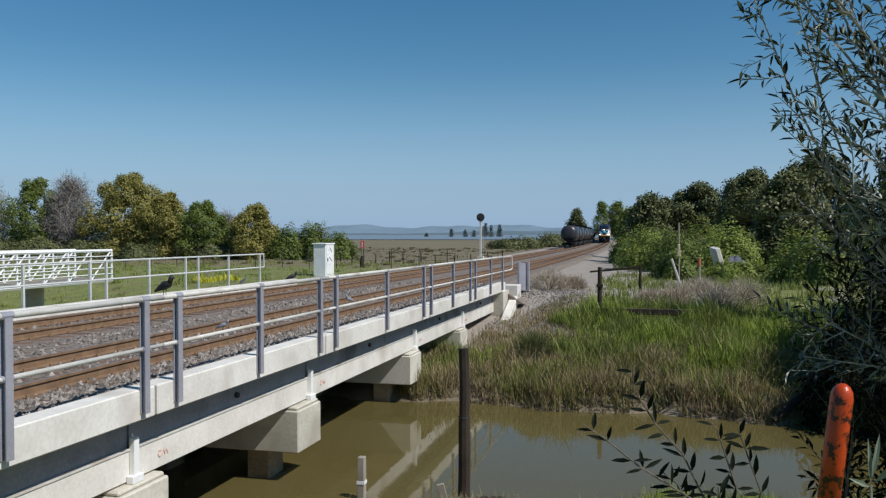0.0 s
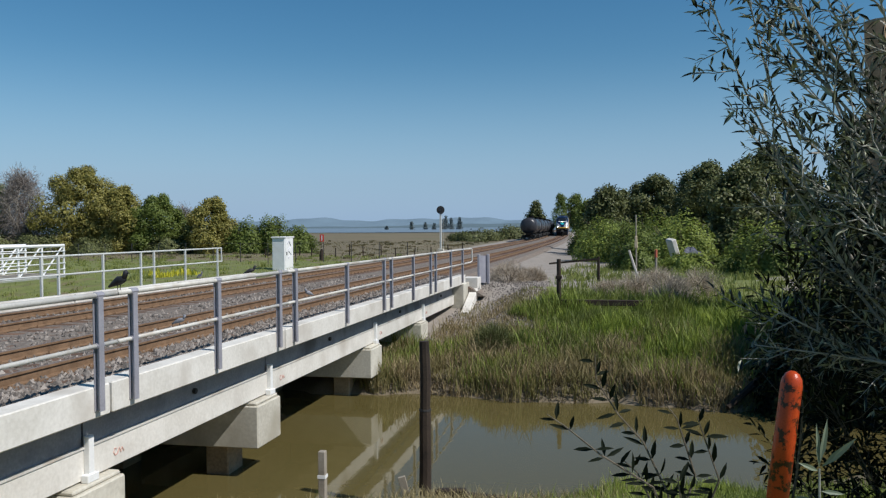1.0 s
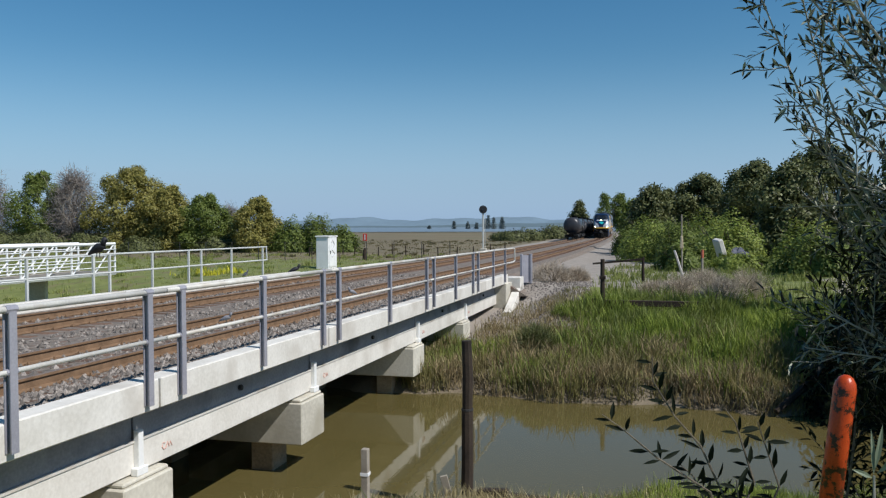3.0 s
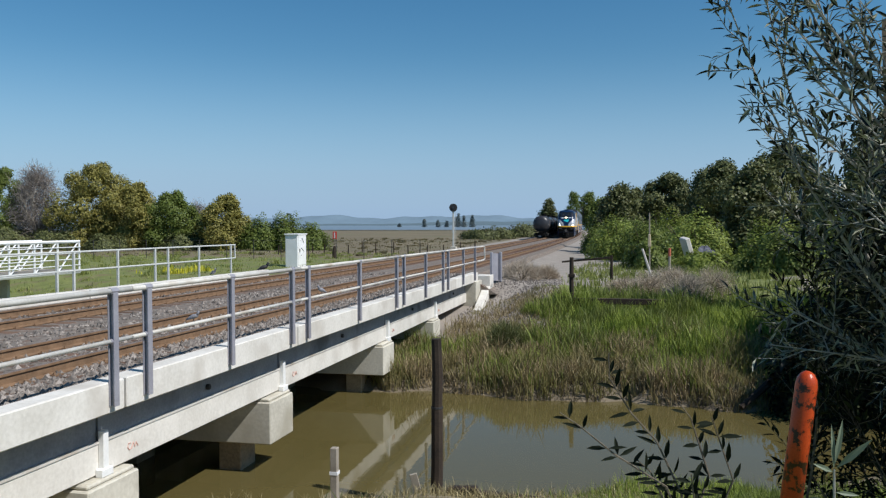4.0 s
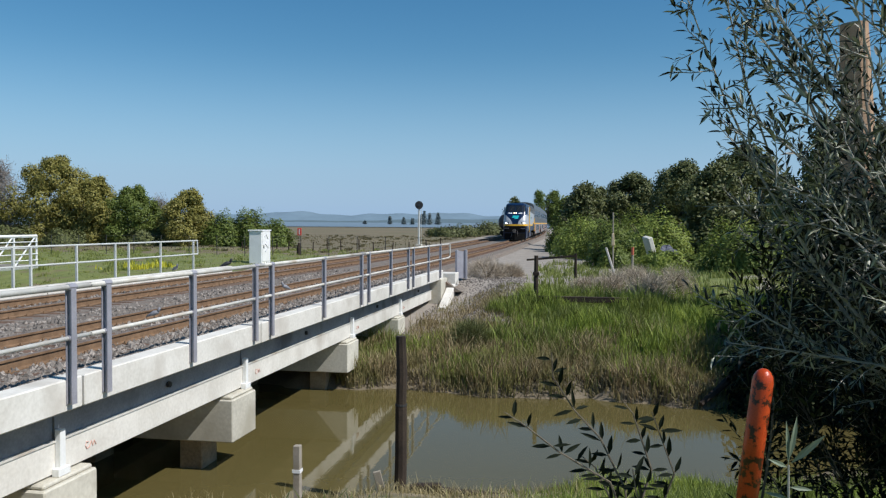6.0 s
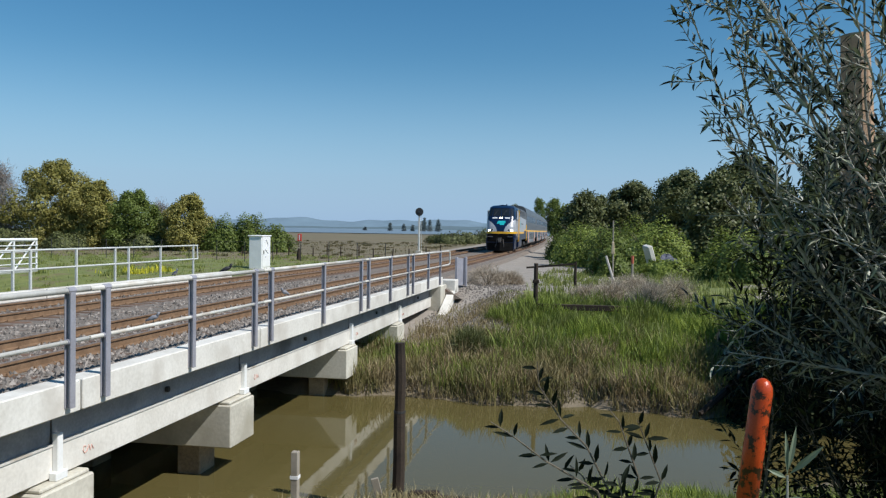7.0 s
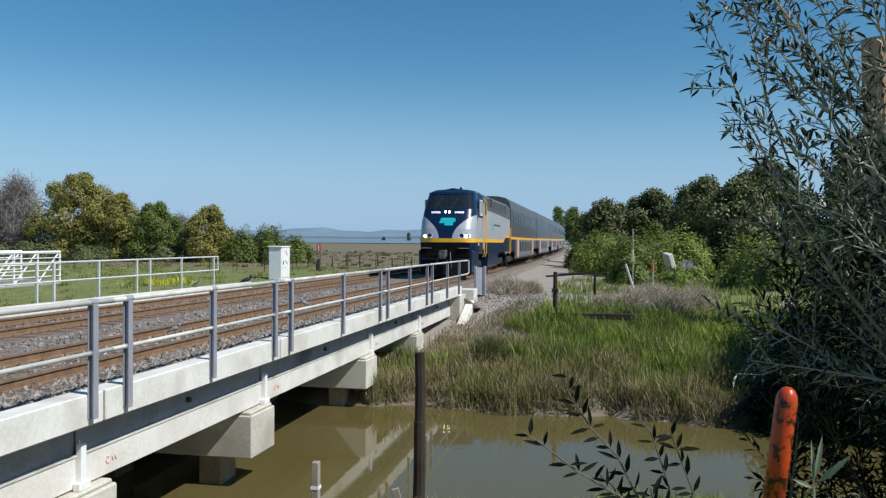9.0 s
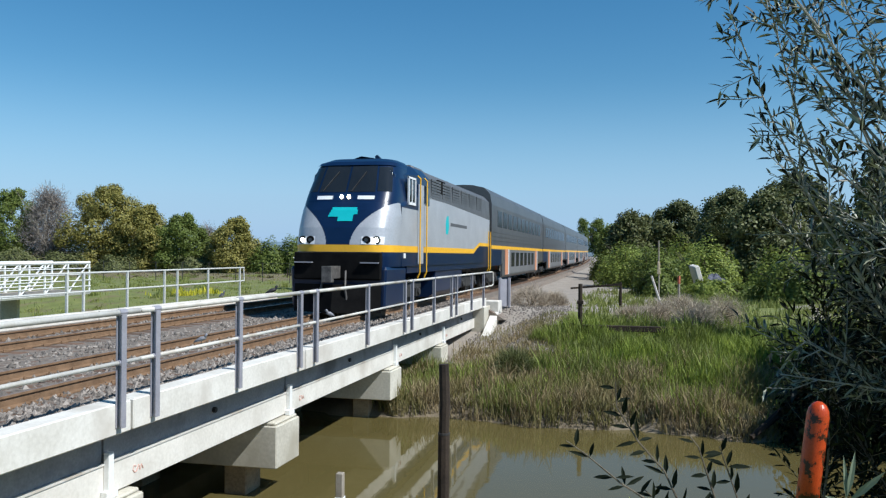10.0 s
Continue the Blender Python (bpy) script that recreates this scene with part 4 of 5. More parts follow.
def limb(sh, p, d, length, r, rng, depth, tips):
    """A crooked branch that divides."""
    pts, radii = [Vector(p)], [r]
    d = Vector(d).normalized()
    for i in range(4):
        d = (d + Vector((rng.normal() * 0.16, rng.normal() * 0.16, rng.normal() * 0.08 + 0.04))).normalized()
        pts.append(pts[-1] + d * length / 4)
        radii.append(r * (1 - 0.55 * (i + 1) / 4))
    sh.tube(pts, radii, 6 if r > 0.05 else 5)
    tips.append(tuple(pts[-1]))
    if depth:
        for k in range(3 if depth > 1 else 2):
            a = rng.uniform(0, 2 * math.pi)
            e = (d + Vector((math.cos(a), math.sin(a), 0.25)) * 0.75).normalized()
            limb(sh, pts[2 + (k % 3)], e, length * rng.uniform(0.55, 0.8), radii[2 + (k % 3)] * 0.7, rng, depth - 1, tips)


def tree(name, label, x, y, height, width, leaves, n, seed, leaf=0.34, base=0.12, bare=False, squash=0.85, category="tree", group=""):
    """Tapered trunk with limbs, and a crown of leaf clumps in uneven lobes."""
    rng = np.random.default_rng(seed)
    z0 = float(ground_z(x, y))
    t = thing(name, label, category, (x, y, z0), group)
    sh, tips = Shape(), []
    lean = Vector((rng.normal() * 0.06, rng.normal() * 0.06, 1))
    limb(sh, (x, y, z0 - 0.3), lean, height * (0.55 if bare else 0.42), max(0.05, height * 0.028), rng, 3 if bare else 2, tips)
    for k in range(3):
        a = rng.uniform(0, 6.28)
        limb(sh, (x, y, z0 + height * (0.1 + 0.08 * k)), (math.cos(a), math.sin(a), 0.9), height * (0.4 if bare else 0.3), height * 0.015, rng, 2, tips)
    part("trunk", sh, BARK if not bare else GREY_TIMBER, t)
    lobes = []
    m = 30
    for i in range(m):
        h = base + (1 - base) * (i + 0.5) / m
        span = width / 2 * math.sin(math.pi * min(1, 0.18 + 0.80 * (h - base) / (1 - base))) ** 0.75
        a = i * 2.4 + rng.uniform(-0.4, 0.4)
        q = rng.uniform(0.3, 0.92)
        rr = max(0.07 * height, span * rng.uniform(0.26, 0.44))
        lobes.append((x + math.cos(a) * span * q, y + math.sin(a) * span * q, z0 + h * height - rr * 0.4, rr))
    lobes = np.array(lobes)
    per = max(3, int(n * 1.7) // 12)
    k = rng.integers(0, m, per)
    d = unit(rng.normal(size=(per, 3)))
    rad = lobes[k, 3] * rng.uniform(0.7, 1.06, per) ** 0.5
    c = lobes[k, :3] + d * rad[:, None] * np.array([1, 1, squash])
    p = np.repeat(c, 12, 0) + rng.normal(0, leaf * 0.8, (per * 12, 3))
    p[:, 2] = np.maximum(p[:, 2], z0 + 0.1)
    q = p - np.array([x, y, z0])
    if bare:
        dd = unit(np.repeat(d, 12, 0) * 0.5 + rng.normal(size=p.shape) + np.array([0, 0, 0.5]))
        v = leaf_faces(q, dd, leaf * rng.uniform(0.6, 1.6, len(p)), leaf * 0.07, rng)
    else:
        v = tangent_leaves(q, np.repeat(d, 12, 0) + np.array([0, 0, 0.25]), leaf * rng.uniform(0.6, 1.3, len(p)), leaf * 0.7, rng)
    ob = new("crown", quads("crown", v, leaves))
    ob.parent = t
    return t


def shrub(name, label, x, y, w, h, leaves, n, seed, leaf=0.14, twiggy=False, category="shrub", group=""):
    """A low bush: many stems from one root and small leaves or dry twigs."""
    rng = np.random.default_rng(seed)
    z0 = float(ground_z(x, y))
    t = thing(name, label, category, (x, y, z0), group)
    sh = Shape()
    for i in range(9):
        a, q = rng.uniform(0, 6.28), rng.uniform(0.3, 0.95)
        tip = (x + math.cos(a) * w * 0.45 * q, y + math.sin(a) * w * 0.45 * q, z0 + h * rng.uniform(0.5, 0.9))
        mid = tuple(0.5 * np.array([x, y, z0]) + 0.5 * np.array(tip) + rng.normal(0, 0.06 * w, 3))
        sh.tube([(x, y, z0 - 0.1), mid, tip], [0.02 * w, 0.012 * w, 0.004 * w], 5)
    part("rootstock", sh, BARK, t)
    d = unit(rng.normal(size=(n, 3)))
    d[:, 2] = np.abs(d[:, 2])
    lump = 1 + 0.22 * np.sin(d[:, 0] * 5 + seed) * np.sin(d[:, 1] * 6 + 2 * seed)
    r = rng.uniform(0.25, 1, n) ** 0.5 * lump
    p = d * r[:, None] * np.array([w / 2, w / 2, h])
    if twiggy:
        dd = unit(d * 1.1 + rng.normal(size=d.shape) * 0.6)
        v = leaf_faces(p, dd, leaf * rng.uniform(0.6, 1.4, n), leaf * 0.045, rng)
    else:
        v = tangent_leaves(p, d + np.array([0, 0, 0.2]), leaf * rng.uniform(0.6, 1.4, n), leaf * 0.6, rng)
    ob = new("foliage", quads("foliage", v, leaves))
    ob.parent = t
    return t


def left_trees():
    O, G, K = LEAF_OLIVE, LEAF_GREEN, LEAF_GREY
    rows = [
        ("broadleaf_tree", "tall olive-green tree beyond the tracks", -69.6, 80, 9.2, 6.0, G, 9000, 2, False),
        ("bare_tree", "leafless grey-purple tree among green ones", -64.6, 80, 8.8, 5.0, K, 5200, 3, True),
        ("bare_tree", "leafless grey-brown tree at the field's edge", -76.5, 80, 8.4, 6.0, K, 3600, 1, True),
        ("broadleaf_tree", "large golden-olive tree with a rounded crown", -56.9, 80, 9.5, 8.4, O, 17000, 4, False),
        ("broadleaf_tree", "golden-olive tree beside the large one", -51.9, 80, 7.2, 5.4, O, 9500, 5, False),
        ("broadleaf_tree", "bright green rounded tree beyond the tracks", -47.6, 80.5, 6.3, 5.4, G, 10000, 6, False),
        ("bare_tree", "pale leafless tree far behind the others", -62.4, 112, 5.4, 3.6, K, 2400, 7, True),
        ("broadleaf_tree", "olive-green tree standing apart", -41.1, 80, 5.9, 5.0, O, 9500, 8, False),
    ]
    for nm, lb, x, y, h, w, lf, n, sd, bare in rows:
        tree(nm, lb, x, y, h, w * (1.0 if bare else 1.3), lf, int(n * 1.6), sd, leaf=0.6 if bare else 0.22, bare=bare, base=0.06 if not bare else 0.15)
    for i, (x, y, w, h) in enumerate(((-36.9, 80, 4.6, 3.5), (-34.2, 80.5, 4.2, 4.0), (-31.2, 80, 4.0, 2.7), (-59.5, 76, 6.0, 2.2), (-66, 76, 8, 2.6), (-45.5, 79, 5.0, 1.8), (-72, 76, 8, 2.8), (-53.0, 76, 5.0, 1.7))):
        shrub("green_bush", "dense dark green bush at the edge of the marsh", x, y, w, h, LEAF_GREEN if i < 3 else LEAF_DARK, 7000, 20 + i, leaf=0.24, group="bushes beyond the tracks")


def right_trees():
    D, S = LEAF_DARK, LEAF_SHRUB
    for i, (x, y, h, w, n) in enumerate(((6.2, 84, 7.6, 8.0, 18000), (10.2, 78, 8.3, 9.0, 20000), (3.0, 92, 6.6, 5.5, 9000), (13.5, 66, 8.6, 9.0, 20000), (9.6, 58, 6.6, 6.0, 9000), (16.5, 52, 9.2, 9.0, 14000))):
        tree("broadleaf_tree", "dense dark green tree beside the gravel road", x, y, h, w, D, n, 40 + i, leaf=0.27, base=0.05, group="trees beside the road")
    for i, (x, y, h, w) in enumerate(((-31.5, 430, 15.8, 9), (-27.5, 650, 29, 14), (-10.2, 430, 19.5, 10.5), (-0.8, 95, 5.5, 3.0), (1.0, 80, 6.4, 5.0))):
        tree("broadleaf_tree", "distant green tree where the line curves away", x, y, h, w, LEAF_GREEN if i in (1, 2, 3) else D, 4200 if i < 3 else 8000, 60 + i, leaf=0.85 if i < 3 else 0.28, base=0.12, group="distant trees by the line")
    shrubs = ((-1.0, 76, 3.4, 2.6), (0.6, 62, 4.6, 3.0), (2.9, 58, 4.8, 3.1), (5.4, 52, 4.6, 3.2), (2.4, 47.6, 3.0, 1.7), (9.6, 50, 4.2, 2.8), (1.2, 70, 4.5, 3.4), (5.2, 66, 5.0, 3.6), (9.0, 44, 4.0, 2.3), (0.2, 80, 4.0, 3.0), (12.0, 46, 4.5, 3.0), (5.2, 46.5, 3.0, 0.95), (7.2, 46.8, 2.8, 0.7))
    for i, (x, y, w, h) in enumerate(shrubs):
        shrub("roadside_shrub", "bright green leafy shrub beside the road", x, y, w, h, S if i % 2 else LEAF_GREEN, 7000, 80 + i, leaf=0.19, group="roadside shrubs")
    # embankment scrub past the farther line
    for i, (x, y, w, h) in enumerate(((-20.5, 150, 7, 2.4), (-23, 146, 6, 2.0), (-18.5, 172, 7, 2.8), (-26, 152, 5, 1.6), (-20, 195, 8, 3.2))):
        shrub("embankment_scrub", "low dark scrub beside the farther line", x, y, w, h, LEAF_DARK, 2600, 100 + i, leaf=0.4, group="scrub by the line")
    # shaded tree that leans over the creek, the shade put into its near-black leaves
    tree("creekside_tree", "tree on the bank of the creek, its shade put into the leaf colour", 9.4, 22.5, 6.4, 6.0, LEAF_SHADE, 22000, 55, leaf=0.20, base=0.0)
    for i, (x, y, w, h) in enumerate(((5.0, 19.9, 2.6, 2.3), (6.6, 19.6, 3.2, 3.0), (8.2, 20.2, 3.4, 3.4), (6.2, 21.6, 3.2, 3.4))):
        shrub("creekside_bush", "leafy bush at the water's edge, its shade put into the leaf colour", x, y, w, h, LEAF_SHADE, 6000, 140 + i, leaf=0.16, group="bushes at the water's edge")
    tree("creekside_tree", "tree on the bank of the creek, its shade put into the leaf colour", 12.0, 20.2, 6.6, 6.0, LEAF_SHADE, 16000, 56, leaf=0.20, base=0.0)
    rng = np.random.default_rng(9)
    # limbs in shade, their black silhouette put into a dark timber colour
    for i, (a, b) in enumerate((((4.9, 20.9, -1.0), (3.1, 19.7, -2.5)), ((5.3, 20.6, -0.6), (3.9, 19.9, -2.6)))):
        m = tuple((np.array(a) + np.array(b)) / 2 + rng.normal(0, 0.12, 3))
        solo("leaning_limb", Shape().tube([b, m, a], [0.07, 0.10, 0.12], 7), TIMBER, "limb leaning down to the water, its shade put into the dark colour", "branch", at=b, group="limbs over the creek")
    for x, h in ((-244, 4), (-210, 9), (-193, 8), (-180, 7), (-173, 12), (-167, 15.5), (-161, 13), (-156, 14), (-150, 9)):
        y = 900 + rng.uniform(-20, 20)
        t = thing("far_conifer", "far conifer by the bay, haze put into its grey-green colour", "tree", (x, y, -1.2), "far conifers")
        p = np.stack([rng.normal(0, 1, 420), rng.normal(0, 1, 420), rng.uniform(0, 1, 420)], 1)
        p[:, :2] *= ((1 - p[:, 2]) * h * 0.11 + 0.45)[:, None]
        p[:, 2] *= h
        ob = new("crown", quads("crown", leaf_faces(p, unit(rng.normal(size=p.shape)), 1.5, 0.9, rng), LEAF_FAR))
        ob.parent = t
        part("trunk", Shape().tube([(x, y, -1.4), (x, y, h * 0.8 - 1.2)], [0.4, 0.1], 6), BARK, t)


def scatter(name, label, mat, n, xr, yr, hr, width, lean, seed, keep=None, category="grass"):
    """Standing blades over a stretch of ground."""
    rng = np.random.default_rng(seed)
    x, y = rng.uniform(*xr, n), rng.uniform(*yr, n)
    c = rng.uniform(0, 1, n)
    if keep is not None:
        ok = keep(x, y, c)
        x, y = x[ok], y[ok]
    tx, ty = rng.uniform(*xr, max(8, n // 70)), rng.uniform(*yr, max(8, n // 70))
    k = rng.integers(0, len(tx), len(x))
    tuft = rng.random(len(x)) < 0.78
    tall = rng.uniform(0.6, 1.3, len(tx))[k]
    gx, gy = tx[k] + rng.normal(0, 0.17, len(x)), ty[k] + rng.normal(0, 0.17, len(x))
    if keep is not None:
        tuft &= keep(gx, gy, rng.uniform(0, 1, len(x)))
    x, y = np.where(tuft, gx, x), np.where(tuft, gy, y)
    z = ground_z(x, y)
    patch = 0.75 + 0.35 * np.sin(x * 1.7 + seed) * np.sin(y * 1.3)
    h = rng.uniform(*hr, len(x)) * patch * np.where(tuft, tall, 0.8)
    v = blade_faces(np.stack([x, y, z - 0.03], 1), h, width, lean, rng)
    ob = new(name, quads(name, v, mat))
    return tagged(ob, label, category, kind="stuff")


def low_plants():
    def bank(x, y, c):
        e = y - far_edge(x)
        return (e > 0.05) & (x > -6.4 + 0.25 * (c - 0.5)) & (c < 1.15 - e / 5.5) & ~((x < -4.0) & (e > 4.5))

    scatter("bank_reeds", "dry brown reeds along the far bank", BLADE_BROWN, 34000, (-6.5, 9), (19.6, 25.0), (0.28, 0.72), 0.026, 0.75, 11, bank, "reeds")
    scatter("bank_reeds_green", "yellow-green reeds by the bridge", BLADE_GREEN, 16000, (-6.5, 9), (20.0, 25), (0.35, 0.85), 0.026, 0.5, 12, lambda x, y, c: (y > far_edge(x) + 0.2) & (c < 0.25 + 0.6 * smoothstep(-4.6, -5.8, x) + 0.45 * np.sin(x * 1.4 + 2.0) * np.sin(y * 1.1)), "reeds")
    scatter("bank_grass", "lush green grass on the far bank", BLADE_GREEN, 34000, (-3.2, 9), (21.2, 30.5), (0.35, 0.85), 0.030, 0.6, 13, lambda x, y, c: (c < smoothstep(21.2 + 1.3 * smoothstep(2.5, -2.5, x), 24.0, y) * (1 - 0.6 * smoothstep(28, 30.5, y))) & (x > -2.4 + np.sin(y * 1.3) * 0.6), "grass")
    scatter("bank_dry_grass", "dry straw grass by the bridge end", BLADE_BROWN, 14000, (-5.4, -1.5), (22.5, 33), (0.12, 0.42), 0.02, 0.8, 14, lambda x, y, c: c < 0.9 - 0.05 * (y - 23), "grass")
    scatter("bank_debris", "dark matted reed litter at the water's edge", leafy("matted_litter", (0.035, 0.026, 0.014), (0.16, 0.125, 0.07), through_light=0.05), 9000, (-6.4, 9), (19.7, 21.2), (0.12, 0.3), 0.02, 1.6, 22, lambda x, y, c: (y > far_edge(x) - 0.12) & (y < far_edge(x) + 0.75), "litter")
    scatter("verge_grass", "green and straw grass beside the road", BLADE_MIX, 16000, (-3.0, 16), (29, 52), (0.2, 0.6), 0.035, 0.5, 15, lambda x, y, c: x > -2.4 + 0.06 * (y - 29) + np.sin(y) * 0.4, "grass")
    scatter("near_bank_grass", "bright green grass on the near bank", BLADE_GREEN, 15000, (-1.4, 5.5), (7.0, 13.6), (0.12, 0.34), 0.011, 0.6, 16, lambda x, y, c: (y < near_edge(x) - 0.3) & (c < 0.05 + 0.95 * smoothstep(-0.9, 0.8, x)), "grass")
    scatter("near_bank_straw", "straw-coloured grass by the water", leafy("pale_straw", (0.20, 0.17, 0.07), (0.48, 0.40, 0.22), through_light=0.2), 9000, (-8.5, 1.0), (8.5, 13.8), (0.08, 0.30), 0.010, 0.9, 17, lambda x, y, c: (y < near_edge(x) + 0.1) & (c < 0.75), "grass")
    scatter("foot_grass", "grass about the camera's place", BLADE_GREEN, 4200, (-1.6, 5), (0.8, 7.0), (0.08, 0.25), 0.01, 0.7, 18, None, "grass")
    scatter("field_grass", "green meadow grass beyond the tracks", BLADE_MIX, 42000, (-62, -17.5), (22, 70), (0.12, 0.34), 0.035, 0.5, 19, lambda x, y, c: c < 0.95, "grass")
    scatter("marsh_grass", "tawny marsh grass towards the bay", leafy("tawny_marsh_blades", (0.12, 0.105, 0.05), (0.20, 0.17, 0.085), through_light=0.3), 14000, (-60, -17), (62, 150), (0.12, 0.32), 0.12, 0.5, 20, None, "grass")
    scatter("mustard_flowers", "patch of yellow mustard flowers", FLOWER, 300, (-25.2, -21.4), (38.5, 41.0), (0.3, 0.55), 0.07, 0.4, 21, None, "flowers")
    rows = ((-3.9, 36.6, 1.9, 0.8), (-3.0, 23.4, 1.0, 0.65), (-2.9, 37.6, 1.2, 0.5), (2.7, 29.5, 1.7, 1.0), (3.9, 31.5, 1.8, 1.0), (1.5, 31.5, 1.5, 0.75), (0.6, 32.6, 1.3, 0.5), (2.6, 34.5, 1.8, 0.7))
    for i, (x, y, w, h) in enumerate(rows):
        shrub("dry_bush", "leafless grey-brown dry bush", x, y, w, h, LEAF_DARK if i == 1 else BRUSH_DRY, 3800, 120 + i, leaf=0.26, twiggy=True, group="dry bushes")


def leafy_stems(parent_name, label, stems, leaf, seed, mat, bark, spread, every, category):
    """Upright woody stems whose twigs carry pointed leaves in turn."""
    rng = np.random.default_rng(seed)
    root = stems[0][0]
    t = thing(parent_name, label, category, root)
    faces = []
    for p0, p1, twigs, r in stems:
        p0, p1 = np.array(p0, float), np.array(p1, float)
        bend = rng.normal(0, 0.06, 3) * np.linalg.norm(p1 - p0)
        pts = [p0 + (p1 - p0) * k + bend * math.sin(math.pi * k) for k in np.linspace(0, 1, 7)]
        sh = Shape().tube(pts, list(np.linspace(r, r * 0.25, 7)), 6)
        axis = unit(p1 - p0)
        for j in range(twigs):
            k = 0.28 + 0.72 * (j + rng.uniform(0, 1)) / twigs
            base = np.array([np.interp(k, np.linspace(0, 1, 7), [q[i] for q in pts]) for i in range(3)])
            d = unit(axis * 0.9 + rng.normal(0, spread, 3))
            length = rng.uniform(0.16, 0.42) * (1.15 - 0.4 * k)
            tw = [base, base + d * length * 0.5 + rng.normal(0, 0.012, 3), base + d * length + np.array([0, 0, 0.02])]
            sh.tube(tw, [r * 0.3, r * 0.2, 0.0012], 4, caps=False)
            n = max(4, int(length / every))
            for q in range(n):
                u = (q + 0.6) / n
                p = tw[0] + (tw[1] - tw[0]) * min(1, u * 2) + (tw[2] - tw[1]) * max(0, u * 2 - 1)
                a = q * 2.4 + rng.uniform(-0.5, 0.5)
                s1 = unit(np.cross(d, np.array([0.3, 0.2, 1.0])))
                s2 = np.cross(d, s1)
                ld = unit(d * 0.75 + (s1 * math.cos(a) + s2 * math.sin(a)) * 0.8 + np.array([0, 0, 0.1]))
                ll = leaf * rng.uniform(0.6, 1.25)
                side = unit(np.cross(ld, np.array([rng.normal() * 0.5, rng.normal() * 0.5, 1.0])))
                w = ll * rng.uniform(0.09, 0.125)
                nr = np.cross(side, ld)
                # a folded, tapered leaf in four faces round the midrib
                o = p + ld * ll * 0.06
                f1, f2 = p + ld * ll * 0.35, p + ld * ll * 0.7 - nr * ll * 0.03
                tip = p + ld * ll - nr * ll * 0.09
                for g in (1, -1):
                    e1, e2 = f1 + side * w * g + nr * w * 0.35, f2 + side * w * 0.8 * g + nr * w * 0.3
                    faces += [o, e1, e2, f1]
                    faces += [f1, e2, tip, f2]
        part("stem", sh, bark, t)
    v = np.array(faces) - np.array(root)
    ob = new("foliage", quads("foliage", v, mat))
    ob.parent = t
    return t


def leaf_blade(p, d, length, width, up):
    """One folded, tapered leaf: four faces round the midrib, from p along d."""
    p, d = np.array(p, float), unit(np.array(d, float))
    side = unit(np.cross(d, np.array(up, float)))
    nr = np.cross(side, d)
    o, f1, f2 = p + d * length * 0.05, p + d * length * 0.38, p + d * length * 0.72 - nr * length * 0.02
    tip = p + d * length - nr * length * 0.06
    out = []
    for g in (1, -1):
        e1, e2 = f1 + side * width * 0.5 * g + nr * width * 0.15, f2 + side * width * 0.38 * g + nr * width * 0.12
        out += [o, e1, e2, f1, f1, e2, tip, f2]
    return out


def leafy_sprig():
    """A few thin bent stems with one level leaf and one raised leaf at each joint."""
    rng = np.random.default_rng(35)
    root = (0.13, 1.75, 0.13)
    t = thing("leafy_sprig", "thin-leaved sprig standing over the bank, its shade put into the dark leaf colour", "plant", root)
    fork = (0.10, 1.75, 1.17)
    part("stem", Shape().tube([root, (0.125, 1.76, 0.6), fork], [0.006, 0.005, 0.004], 6), BARK, t)
    ways = [
        [(0.05, 1.7375, 1.285), (-0.064, 1.73, 1.345), (-0.141, 1.72, 1.40), (-0.185, 1.72, 1.425)],
        [(0.083, 1.75, 1.27), (0.025, 1.76, 1.375), (-0.032, 1.76, 1.43), (-0.084, 1.77, 1.50), (-0.09, 1.77, 1.555)],
        [(0.14, 1.78, 1.31), (0.115, 1.79, 1.375), (0.096, 1.80, 1.425), (0.07, 1.80, 1.455)],
        [(0.166, 1.74, 1.26), (0.182, 1.73, 1.32), (0.153, 1.73, 1.39), (0.128, 1.72, 1.45)],
        [(0.05, 1.80, 1.24), (0.02, 1.82, 1.29), (-0.01, 1.83, 1.31)],
        [(0.12, 1.70, 1.24), (0.10, 1.68, 1.29), (0.09, 1.67, 1.34)],
    ]
    for w in ways:
        pts = [np.array(fork)] + [np.array(q) for q in w]
        branch = part("branch", Shape().tube(pts, list(np.linspace(0.0032, 0.0012, len(pts))), 5), BARK, t)
        run = [0.0]
        for a, b in zip(pts, pts[1:]):
            run.append(run[-1] + float(np.linalg.norm(b - a)))
        u = 0.05
        while u < run[-1] + 0.001:
            p = np.array([np.interp(u, run, [q[c] for q in pts]) for c in range(3)])
            for d in ((-1.0, rng.normal() * 0.35, rng.normal() * 0.16), (rng.normal() * 0.22 + 0.1, rng.normal() * 0.3, 1.0), (1.0, rng.normal() * 0.4, 0.3 + rng.normal() * 0.2)):
                if rng.random() < (0.85 if d[0] < 0.5 else 0.35):
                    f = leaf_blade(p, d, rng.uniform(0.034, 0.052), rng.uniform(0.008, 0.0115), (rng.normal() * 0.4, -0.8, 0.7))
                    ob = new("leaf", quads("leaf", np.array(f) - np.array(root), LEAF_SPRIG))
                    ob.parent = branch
            u += rng.uniform(0.026, 0.038)
    return t


